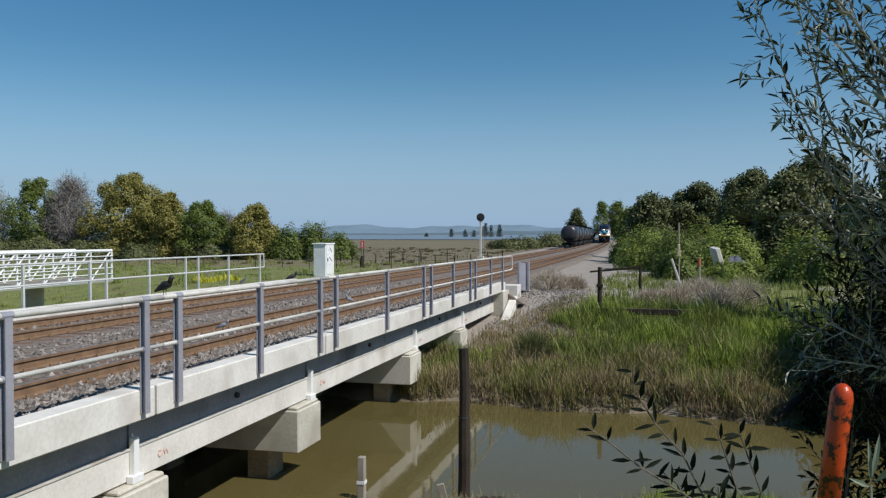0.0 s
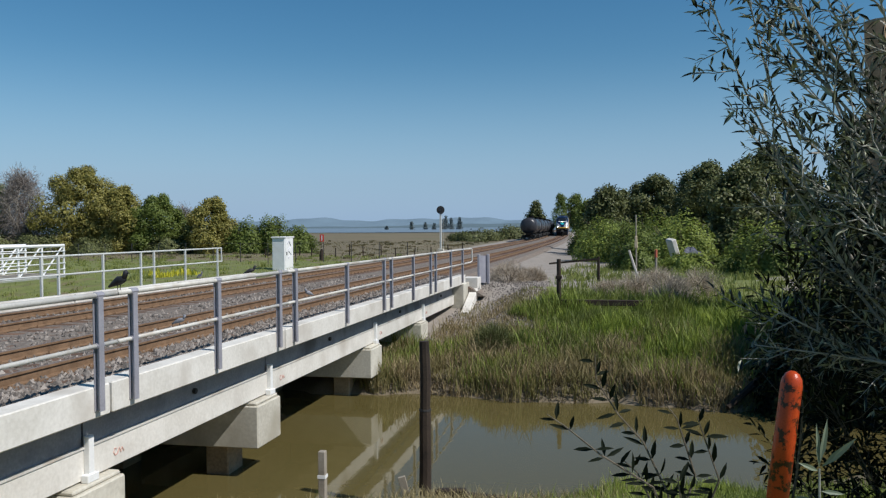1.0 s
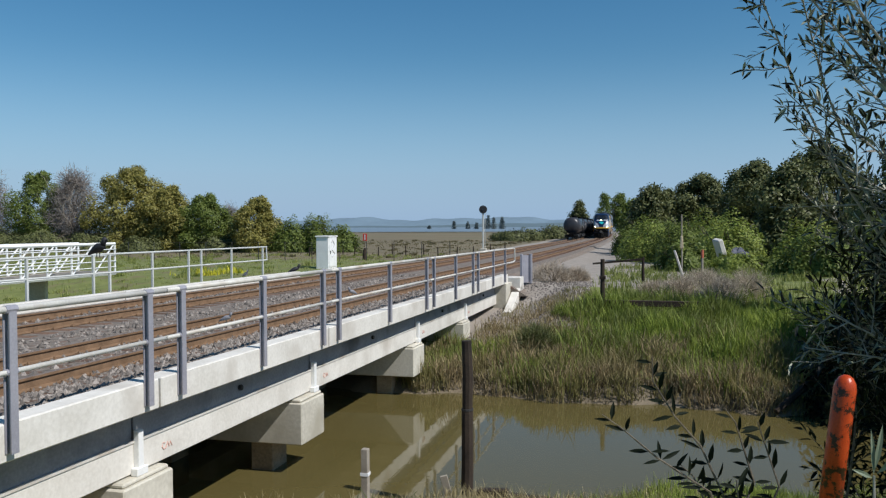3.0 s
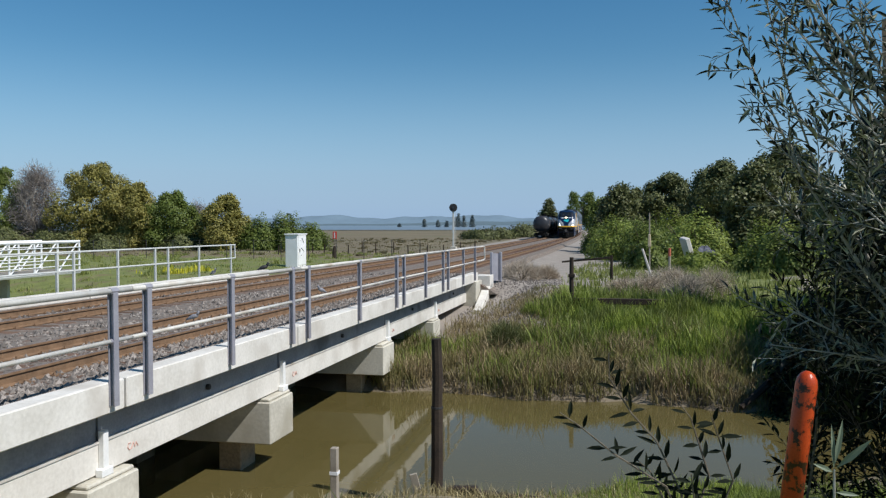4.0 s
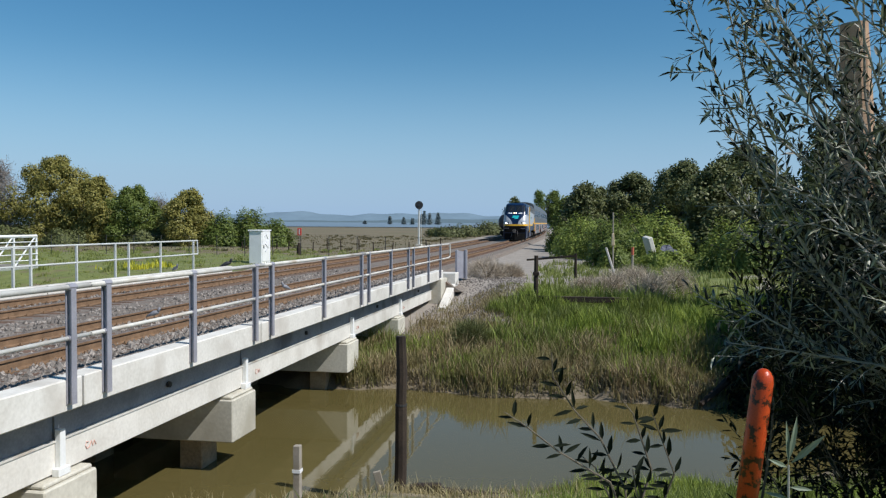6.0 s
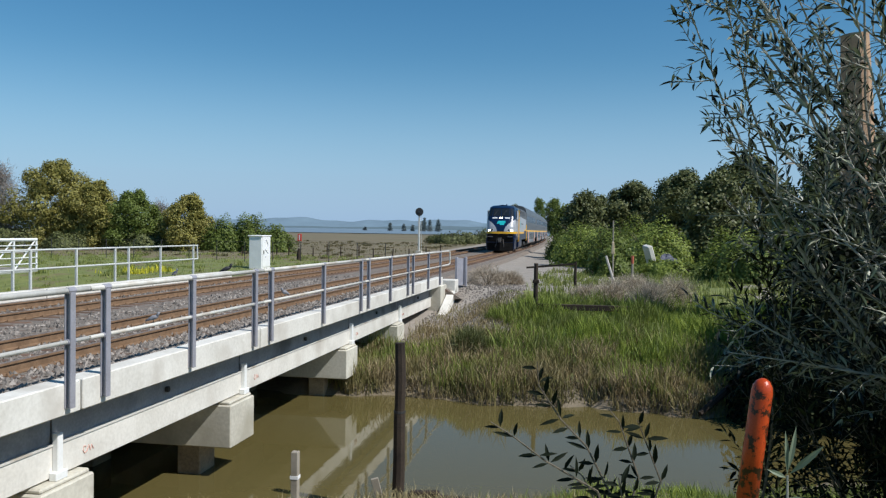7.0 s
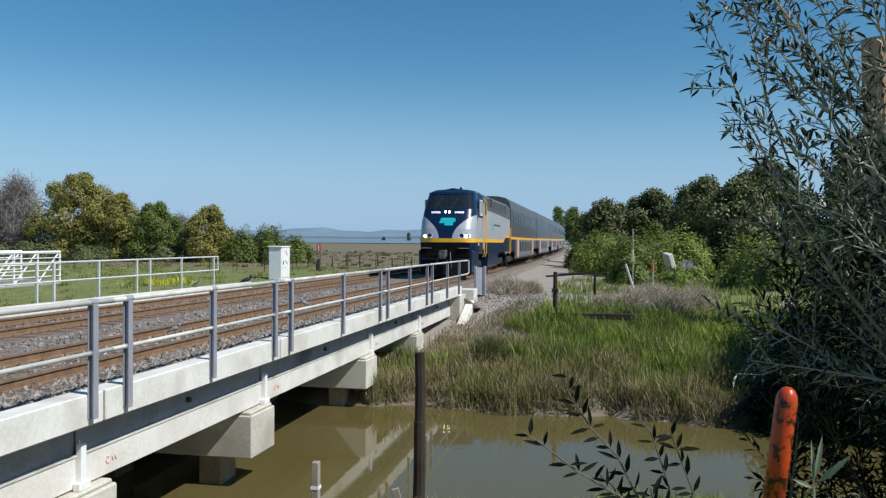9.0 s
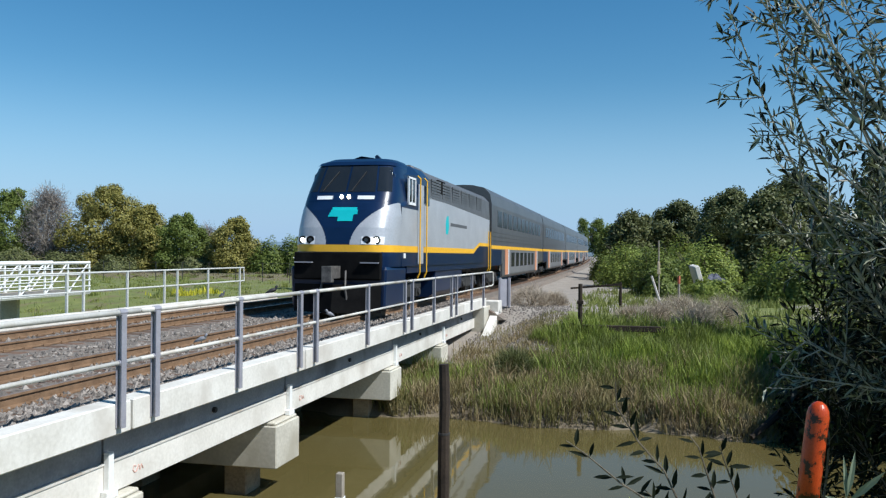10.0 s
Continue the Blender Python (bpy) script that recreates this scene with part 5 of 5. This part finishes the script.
def pale_sprout():
    root = (0.80, 3.0, 0.14)
    t = thing("pale_sprout", "pale broad-leaved sprout beside the orange post", "plant", root)
    part("stem", Shape().tube([root, (0.79, 3.0, 0.6), (0.785, 3.0, 0.98)], [0.008, 0.006, 0.004], 6), PALE_BARK, t)
    for z, d, l, w in ((0.97, (-0.02, 0.1, 1.0), 0.17, 0.016), (0.98, (0.75, -0.2, 0.80), 0.17, 0.024), (0.99, (0.20, 0.1, 1.0), 0.17, 0.020), (0.97, (-0.95, -0.3, 0.45), 0.085, 0.018), (0.90, (0.9, 0.1, -0.1), 0.09, 0.016), (0.86, (-0.8, 0.2, 0.1), 0.08, 0.015), (0.84, (0.3, -0.8, 0.3), 0.08, 0.016)):
        ob = new("leaf", quads("leaf", np.array(leaf_blade((0.785, 3.0, z), d, l, w, (0.1, -1.0, 0.4))) - np.array(root), LEAF_SPROUT))
        ob.parent = t


def near_plants():
    rng = np.random.default_rng(31)
    stems = []
    # long pale stems that lean over from beyond the frame's side, leafy towards their tips
    for i in range(20):
        k = i / 19
        z0 = rng.uniform(0.2, 0.9)
        tip = (0.55 + 0.2 * smoothstep(0.3, 0.1, k) - 0.15 * smoothstep(0.45, 0.7, k) + 0.5 * rng.random() + 0.35 * (i % 4 == 3), 4.0 + rng.normal() * 0.25, 1.35 + 2.5 * k + rng.normal() * 0.1)
        stems.append(((2.45 + rng.normal() * 0.3, 4.15 + rng.normal() * 0.25, z0), tip, 26, 0.0125))
    for i in range(15):
        tip = (1.1 + 0.9 * rng.random(), 4.0 + rng.normal() * 0.3, 2.2 + 1.8 * rng.random())
        stems.append(((2.5 + rng.normal() * 0.3, 4.2 + rng.normal() * 0.25, rng.uniform(0.1, 0.8)), tip, 24, 0.012))
    leafy_stems("willow_bush", "grey-green willow-leaved bush with pale twigs, shade and glints put into the leaf colour", stems, 0.078, 33, LEAF_NEAR, PALE_BARK, 0.62, 0.019, "bush")
    # undergrowth whose shade is put into its near-black leaves
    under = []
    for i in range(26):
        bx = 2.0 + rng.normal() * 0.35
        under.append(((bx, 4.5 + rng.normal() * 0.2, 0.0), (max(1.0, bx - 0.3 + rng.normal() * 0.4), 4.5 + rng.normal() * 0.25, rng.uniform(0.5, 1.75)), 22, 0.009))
    leafy_stems("dark_undergrowth", "leafy undergrowth below the willow, its shade put into the leaf colour", under, 0.085, 37, LEAF_SHADE, BARK, 0.7, 0.019, "bush")
    pale_sprout()


left_trees()
right_trees()
low_plants()
near_plants()
sprig = leafy_sprig()

# ---- small things ----


def gangway():
    """White box-truss footbridge beyond the tracks."""
    g = thing("truss_footbridge", "white steel box-truss footbridge beyond the tracks", "footbridge", (-23.5, 20, -0.2))
    y0, y1, zb, zt = 3.0, 30.8, -0.13, 1.20

    def bar(nm, a, b, r):
        part(nm, Shape().tube([a, b], r, 6), WHITE_STEEL, g)

    for x in (-22.8, -24.7):
        bar("top_chord", (x, y0, zt), (x, y1, zt - 0.05), 0.07)
        bar("bottom_chord", (x, y0, zb), (x, y1, zb - 0.03), 0.09)
        n = 20
        for i in range(n + 1):
            y = y0 + (y1 - y0) * i / n
            bar("vertical", (x, y, zb), (x, y, zt), 0.045)
            if i < n:
                bar("diagonal", (x, y, zb), (x, y + (y1 - y0) / n, zt), 0.035)
        for k in range(1, 5):
            bar("guard_rail", (x + 0.06, y0, zb + 0.26 * k), (x + 0.06, y1, zb + 0.26 * k), 0.022)
    part("walkway", Shape().box(-24.7, -22.8, y0, y1, zb - 0.02, zb + 0.06), GREY_TIMBER, g)
    for y in (8.0, 19.0, 27.5):
        part("footing", Shape().box(-24.5, -23.6, y - 0.08, y + 0.08, -3.2, zb - 0.09), CONCRETE_OLD, g)


def cabinet():
    c = thing("signal_cabinet", "white metal signal cabinet with grey graffiti", "cabinet", (-18.9, 46, -0.8))
    part("body", Shape().box(-19.3, -18.5, 45.3, 46.7, -0.72, 1.24), WHITE_STEEL, c, bevel=0.02)
    part("roof", Shape().box(-19.36, -18.44, 45.24, 46.76, 1.24, 1.32), WHITE_STEEL, c, bevel=0.02)
    part("plinth", Shape().box(-19.4, -18.4, 45.2, 46.8, -0.95, -0.72), CONCRETE_OLD, c, bevel=0.02)
    d = part("door", Shape().box(-18.5, -18.47, 45.4, 46.6, -0.6, 1.28), WHITE_STEEL, c, bevel=0.008)
    g = surface("grey_graffiti", (0.42, 0.43, 0.46), (0.55, 0.56, 0.58), 4, 0.6, 0.0)
    part("graffiti", Shape().tube([(-18.465, 45.7, 0.9), (-18.465, 45.9, 1.05), (-18.465, 46.2, 0.75), (-18.465, 45.8, 0.45), (-18.465, 46.25, 0.2), (-18.465, 45.8, 0.0)], 0.035, 5), g, d, "grey sprayed scrawl")
    part("handle", Shape().box(-18.47, -18.43, 45.5, 45.56, 0.2, 0.4), DARK_IRON, d)


def signal():
    s = thing("railway_signal", "slim grey signal mast with a round black head", "signal", (-15.6, 80, -0.6))
    x, y = -15.6, 80.0
    part("mast", Shape().tube([(x, y, -0.7), (x, y, 3.4)], 0.085, 10), PALE_STEEL, s)
    part("base", Shape().box(x - 0.3, x + 0.3, y - 0.3, y + 0.3, -0.8, -0.4), CONCRETE_OLD, s, bevel=0.02)
    h = part("target", Shape().tube([(x, y - 0.12, 3.6), (x, y - 0.06, 3.6)], 0.42, 20), DARK_IRON, s, "round black signal target")
    part("lens", Shape().tube([(x, y - 0.2, 3.6), (x, y - 0.12, 3.6)], 0.12, 14), GLASS, h)
    part("hood", Shape().box(x - 0.14, x + 0.14, y - 0.06, y + 0.25, 3.42, 3.8), DARK_IRON, s, bevel=0.02)
    for sx in (-0.18, 0.18):
        part("ladder_rail", Shape().tube([(x + sx, y + 0.3, -0.6), (x + sx, y + 0.3, 3.3)], 0.018, 5), PALE_STEEL, s)


def marker():
    red = surface("red_sign_paint", (0.62, 0.05, 0.03), (0.72, 0.07, 0.05), 3, 0.5, 0)
    m = thing("red_marker", "small red and white trackside marker on a post", "sign", (-32.0, 90, -0.9))
    part("post", Shape().tube([(-32, 90, -1.0), (-32, 90, 1.0)], 0.04, 6), GREY_TIMBER, m)
    part("board", Shape().box(-32.25, -31.75, 89.93, 89.96, 0.2, 1.05), red, m, bevel=0.01)
    part("stripe", Shape().box(-32.08, -31.95, 89.915, 89.928, 0.3, 0.95), WHITE_PAINT, m)


def fences():
    rng = np.random.default_rng(12)
    for i in range(13):
        x, y = -29 + i * 1.4 + rng.normal() * 0.2, 66 + 0.6 * i + rng.normal() * 0.5
        z = float(ground_z(x, y))
        h = rng.uniform(0.7, 1.2)
        solo("marsh_post", Shape().tube([(x, y, z - 0.2), (x + rng.normal() * 0.04, y, z + h)], [0.06, 0.05], 6), TIMBER, "weathered dark timber post in the marsh", "post", at=(x, y, z), group="old marsh fence posts")
    z = float(ground_z(-21.4, 60))
    solo("track_post", Shape().tube([(-21.4, 60, z - 0.2), (-21.42, 60, z + 0.55), (-21.36, 60, z + 1.0)], [0.16, 0.15, 0.10], 8), TIMBER, "short stout brown post beside the track", "post", at=(-21.4, 60, z))
    f = thing("wire_fence", "low chain-link fence with thin dark posts", "fence", (-27, 52, -0.8))
    for i in range(14):
        x = -41 + i * 2.1
        part("fence_post", Shape().tube([(x, 54 + 0.25 * i, -0.95), (x, 54 + 0.25 * i, 0.75)], 0.03, 6), DARK_IRON, f)
    for z in (-0.1, 0.7):
        part("fence_wire", Shape().tube([(-41, 54, z), (-13.7, 57.25, z)], 0.008, 4), DARK_IRON, f)


def bank_timbers():
    """Old piles, rails and posts about the creek."""
    p = thing("timber_pile", "tall dark weathered timber pile by the water", "pile", (-2.63, 12.1, -2.2))
    part("upper_timber", Shape().tube([(-2.63, 12.1, -1.02), (-2.62, 12.1, -0.5), (-2.64, 12.1, 0.06)], [0.082, 0.086, 0.078], 9), TIMBER, p)
    part("lower_timber", Shape().tube([(-2.65, 12.1, -2.9), (-2.63, 12.1, -1.9), (-2.63, 12.1, -1.02)], [0.10, 0.096, 0.092], 9), TIMBER, p)
    part("iron_band", Shape().tube([(-2.63, 12.1, -1.04), (-2.63, 12.1, -1.01)], 0.097, 12), DARK_IRON, p)
    k = thing("wooden_stake", "grey wooden stake with a white band", "stake", (-4.05, 11.3, -2.2))
    part("stake", Shape().box(-4.105, -3.995, 11.25, 11.36, -2.6, -1.52), GREY_TIMBER, k, bevel=0.01)
    part("band", Shape().box(-4.112, -3.988, 11.243, 11.367, -1.93, -1.88), WHITE_PAINT, k)
    rng = np.random.default_rng(4)
    for i, (x, y, l, a, z) in enumerate(((-1.75, 12.1, 1.5, -7, -2.36), (-1.4, 11.7, 1.7, -10, -2.33), (-2.2, 12.05, 0.45, 8, -2.28))):
        b = Shape().box(-l / 2, l / 2, -0.06, 0.06, -0.045, 0.045)
        ob = solo("fallen_timber", b, TIMBER, "dark fallen timber at the foot of the pile", "timber", group="fallen timbers", bevel=0.02)
        ob.matrix_basis = pose(x, y, z, rng.uniform(-8, 8), rng.uniform(-5, 5), a)
    f = solo("leaning_plank", Shape().box(-0.06, 0.06, -0.02, 0.02, -0.28, 0.28), GREY_TIMBER, "short grey plank leaning by the pile", "plank", bevel=0.008)
    f.matrix_basis = pose(-2.92, 11.95, -2.30, 12, -14, 15)
    # old fence on the far bank
    q = thing("old_post_fence", "old dark timber posts with a broken rail", "fence", (-1.2, 28, -0.9))
    part("post", Shape().tube([(-1.25, 28, -1.3), (-1.25, 28, 0.70)], [0.09, 0.07], 8), TIMBER, q)
    part("post", Shape().tube([(-1.52, 28.1, -1.3), (-1.52, 28.1, -0.68)], [0.13, 0.11], 8), TIMBER, q)
    part("post", Shape().tube([(-0.95, 28, -1.4), (-0.95, 28, -0.75)], [0.10, 0.09], 8), TIMBER, q)
    part("post_block", Shape().box(-1.36, -1.14, 27.9, 28.1, 0.0, 0.12), TIMBER, q, bevel=0.01)
    part("rail", Shape().box(-1.2, 2.6, 27.95, 28.1, -0.92, -0.72), TIMBER, q, bevel=0.015)
    z = float(ground_z(0.15, 35.3))
    part("post", Shape().tube([(0.15, 35.3, z - 0.2), (0.15, 35.3, 0.50)], [0.07, 0.055], 8), TIMBER, q)
    part("top_board", Shape().hexa([(-2.0, 35.25, 0.16), (0.2, 35.25, 0.36), (0.2, 35.31, 0.36), (-2.0, 35.31, 0.16), (-2.0, 35.25, 0.24), (0.2, 35.25, 0.46), (0.2, 35.31, 0.46), (-2.0, 35.31, 0.20)]), TIMBER, q)
    s = thing("leaning_stick", "pale leaning stick with a cloth tied on", "stick", (1.95, 36, -0.7))
    part("stick", Shape().tube([(2.0, 36, -0.85), (1.48, 36, 0.77)], 0.05, 6), surface("pale_wood", (0.5, 0.46, 0.4), (0.62, 0.58, 0.52), 5, 0.8, 0.1), s)
    part("upright", Shape().tube([(1.82, 36.3, -0.85), (1.79, 36.3, 2.35)], 0.03, 6), GREY_TIMBER, s)
    part("cloth", Shape().hexa([(1.72, 36.2, 0.85), (1.87, 36.2, 0.85), (1.87, 36.3, 0.85), (1.72, 36.3, 0.85), (1.74, 36.2, 1.4), (1.84, 36.2, 1.4), (1.84, 36.3, 1.4), (1.74, 36.3, 1.4)]), surface("tan_cloth", (0.5, 0.4, 0.26), (0.6, 0.5, 0.34), 8, 0.9, 0.1), s, "tan cloth strip", bevel=0.02)
    z = float(ground_z(2.64, 36.0))
    r = thing("red_stake", "short faded red stake in the grass", "stake", (2.64, 36, z))
    part("shaft", Shape().tube([(2.64, 36, z - 0.1), (2.64, 36, 0.45)], 0.05, 8), GREY_TIMBER, r)
    part("red_top", Shape().tube([(2.64, 36, 0.45), (2.64, 36, 0.80)], 0.06, 8), surface("faded_red_stake", (0.42, 0.10, 0.06), (0.55, 0.16, 0.09), 6, 0.7, 0.1), r, "faded red painted top")


def mottled_orange():
    """Orange plastic with dark ragged flecks."""
    m = surface("orange_plastic", (0.36, 0.036, 0.005), (0.52, 0.065, 0.011), 14.0, 0.32, 0.15)
    t = m.node_tree
    b = t.nodes["Principled BSDF"]
    old = b.inputs["Base Color"].links[0].from_socket
    co, n, r, mx = (t.nodes.new("ShaderNode" + k) for k in ("TexCoord", "TexNoise", "ValToRGB", "Mix"))
    n.inputs["Scale"].default_value, n.inputs["Detail"].default_value, n.inputs["Roughness"].default_value = 22.0, 6, 0.7
    r.color_ramp.elements[0].position, r.color_ramp.elements[1].position = 0.53, 0.58
    mx.data_type = "RGBA"
    mx.inputs[7].default_value = (0.03, 0.010, 0.004, 1)
    t.links.new(co.outputs["Object"], n.inputs["Vector"])
    t.links.new(n.outputs[0], r.inputs[0])
    t.links.new(r.outputs[0], mx.inputs[0])
    t.links.new(old, mx.inputs[6])
    t.links.new(mx.outputs[2], b.inputs["Base Color"])
    return m


def orange_post():
    o = thing("marker_post", "round-topped orange plastic marker post, white below", "marker post", (0.62, 3.2, 0.1))
    a, b = Vector((0.605, 3.2, 0.05)), Vector((0.742, 3.2, 1.295))
    pts = [a + (b - a) * k for k in (0.55, 0.8, 0.955, 0.975, 0.99, 0.998)]
    part("sleeve", Shape().tube(pts, [0.040, 0.040, 0.040, 0.036, 0.025, 0.010], 20), mottled_orange(), o, "glossy orange dome-topped sleeve", smooth=True)
    part("shaft", Shape().tube([a, a + (b - a) * 0.55], 0.037, 20), WHITE_PLASTIC, o, "white lower shaft", smooth=True)


def rubble():
    """A pale slab tipped on end and a blue-grey boulder in the scrub."""
    z = float(ground_z(4.7, 49.5))
    b = solo("concrete_slab", Shape().box(-0.16, 0.16, -0.4, 0.4, -0.95, 0.95), CONCRETE, "pale concrete slab tipped on end in the scrub", "slab", bevel=0.05)
    b.matrix_basis = pose(4.72, 49.5, z + 0.88, 6, -20, 20)
    rng = np.random.default_rng(6)
    s = Shape()
    n, m = 14, 9
    for j in range(m):
        for i in range(n):
            a, e = 2 * math.pi * i / n, -0.5 + 2.05 * j / (m - 1)
            r = 1 + 0.09 * math.sin(3 * a + j) + rng.normal() * 0.035
            s.v.append((0.75 * r * math.cos(e) * math.cos(a), 0.6 * r * math.cos(e) * math.sin(a), 0.95 * r * math.sin(e)))
    for j in range(m - 1):
        for i in range(n):
            k = (i + 1) % n
            s.face((j * n + i, j * n + k, (j + 1) * n + k, (j + 1) * n + i))
    s.face(list(range(n)))
    s.face([(m - 1) * n + i for i in reversed(range(n))])
    k = solo("boulder", s, surface("blue_grey_stone", (0.08, 0.085, 0.11), (0.17, 0.175, 0.21), 2.0, 0.9, 0.5), "rounded blue-grey boulder beside the slab", "boulder")
    k.matrix_basis = pose(5.75, 49.8, float(ground_z(5.75, 49.8)) + 0.25, 0, 0, 25)


def snag():
    t = thing("tree_snag", "broken brown tree trunk behind the bush", "tree", (8.8, 27.0, -1.0))
    part("trunk", Shape().tube([(9.1, 27, -1.4), (9.0, 27, 2.5), (8.85, 27, 5.6), (8.7, 27, 8.2)], [0.62, 0.56, 0.48, 0.42], 12), surface("orange_brown_bark", (0.30, 0.19, 0.12), (0.52, 0.34, 0.21), 1.2, 0.95, 0.6), t)


def perched_bird(x, y, z, s, turn, dark=True):
    m = surface("dark_feathers", (0.012, 0.012, 0.014), (0.03, 0.03, 0.035), 30, 0.6, 0.1) if dark else surface("grey_feathers", (0.16, 0.16, 0.18), (0.30, 0.30, 0.33), 30, 0.7, 0.1)
    b = thing("perched_bird", ("black" if dark else "grey-brown") + " bird perched beside the track", "bird", (0, 0, 0), "perched birds")
    part("body", Shape().tube([(0, -0.16, 0.20), (0, -0.12, 0.20), (0, 0.0, 0.17), (0, 0.14, 0.11), (0, 0.26, 0.05)], [0.02, 0.06, 0.085, 0.05, 0.02], 10), m, b, smooth=True)
    part("head", Shape().tube([(0, -0.12, 0.22), (0, -0.15, 0.28), (0, -0.17, 0.33), (0, -0.17, 0.36)], [0.05, 0.045, 0.045, 0.015], 9), m, b, smooth=True)
    part("beak", Shape().tube([(0, -0.2, 0.31), (0, -0.27, 0.30)], [0.016, 0.003], 6), DARK_IRON, b)
    for sx in (-0.03, 0.03):
        part("leg", Shape().tube([(sx, 0, 0.12), (sx, 0.01, 0.0)], 0.007, 5), DARK_IRON, b)
    b.matrix_basis = pose(x, y, z, 0, 0, turn) @ Matrix.Scale(s, 4)
    return b


def flying_bird():
    g = surface("pigeon_feathers", (0.09, 0.09, 0.10), (0.26, 0.26, 0.28), 18, 0.7, 0.1)
    b = thing("flying_pigeon", "grey pigeon flying across the bridge", "bird")
    part("body", Shape().tube([(0, -0.17, 0), (0, -0.13, 0.005), (0, -0.02, 0), (0, 0.1, 0), (0, 0.2, 0)], [0.012, 0.035, 0.06, 0.04, 0.03], 10), g, b, smooth=True)
    part("tail", Shape().hexa([(-0.03, 0.16, -0.005), (0.03, 0.16, -0.005), (0.07, 0.30, -0.005), (-0.07, 0.30, -0.005), (-0.03, 0.16, 0.008), (0.03, 0.16, 0.008), (0.07, 0.30, 0.004), (-0.07, 0.30, 0.004)]), g, b)
    part("beak", Shape().tube([(0, -0.17, 0), (0, -0.2, -0.004)], [0.008, 0.002], 6), DARK_IRON, b)
    ws = []
    for sx in (-1, 1):
        w = Shape()
        o = [(0.03, -0.10), (0.17, -0.14), (0.30, -0.08), (0.38, 0.04), (0.32, 0.09), (0.16, 0.10), (0.03, 0.09)]
        w.prism([(sx * p, q) for p, q in o], "z", -0.006, 0.006)
        ws.append(part("wing", w, g, b))
    return b, ws


gangway()
cabinet()
signal()
marker()
fences()
bank_timbers()
orange_post()
rubble()
snag()
raven = perched_bird(-5.69, 8.7, 1.108, 0.68, 75)
perched_bird(-5.672, 10.08, 0.505, 0.42, 100, dark=False)
perched_bird(-15.05, 28.3, -0.115, 0.85, 60, dark=False)
perched_bird(-15.2, 33.2, -0.25, 1.2, 120)
perched_bird(-5.7, 15.2, 1.03 - 0.58, 0.5, -30, dark=False)
bird, wings = flying_bird()


def motions():
    """The train runs along the near line; a pigeon crosses the bridge near the end."""
    times = [0.5 * i for i in range(21)]
    walk(loco, [(t, on_track(TRAIN_FRONT + SPEED * (10 - t))) for t in times])
    for i, c in enumerate(cars):
        walk(c, [(t, on_track(TRAIN_FRONT + SPEED * (10 - t) + 17.9 + 26.0 * i)) for t in times])
    # flight from over the field behind the bridge's near end to the far bank
    way = [(0.0, -30.0, -8.0, 0.22), (5.4, -30.0, -8.0, 0.22), (7.0, -11.5, 1.6, 1.3), (7.9, -3.75, 5.2, 0.78), (8.0, -2.62, 5.9, 1.12), (8.1, -1.25, 6.4, 1.25), (8.2, 0.05, 6.9, 1.35), (8.5, 3.9, 8.2, 1.9), (9.2, 12.0, 12.0, 3.2), (10.0, 22.0, 16.0, 4.6)]
    walk(bird, [(t, pose(x, y, z, 0, 0, 148)) for t, x, y, z in way])
    beat = [(0.05 * i * 2, -28 if i % 2 else 56) for i in range(101)]
    # the black bird leaves the handrail between the third and fourth second
    off = [(0.0, -5.69, 8.7, 1.108, 0), (2.2, -5.69, 8.7, 1.108, 0), (2.5, -5.69, 8.7, 1.108, -22), (2.75, -5.69, 8.7, 1.112, -26), (3.0, -6.3, 8.2, 1.5, 0), (3.4, -9.5, 5.5, 2.4, 0), (4.0, -16.0, 0.0, 2.6, 0), (6.0, -30.0, -12.0, 0.16, 0), (10.0, -30.0, -12.0, 0.16, 0)]
    walk(raven, [(t, pose(x, y, z, a, 0, 75) @ Matrix.Scale(0.68, 4)) for t, x, y, z, a in off])
    # the sprig sways from its root
    root = sprig.location.copy()
    sway = [(0.0, 3.0), (0.5, 3.4), (1.0, 3.6), (2.0, 5.0), (3.0, 4.4), (4.0, 3.6), (5.0, 3.0), (6.2, 1.8), (7.5, 0.6), (8.5, 1.0), (10.0, 3.4)]
    walk(sprig, [(t, pose(*root, 0, a, 0)) for t, a in sway])
    for w, sx in zip(wings, (-1, 1)):
        walk(w, [(t, pose(0, 0, 0.02, 0, -sx * a, 0)) for t, a in beat])


motions()
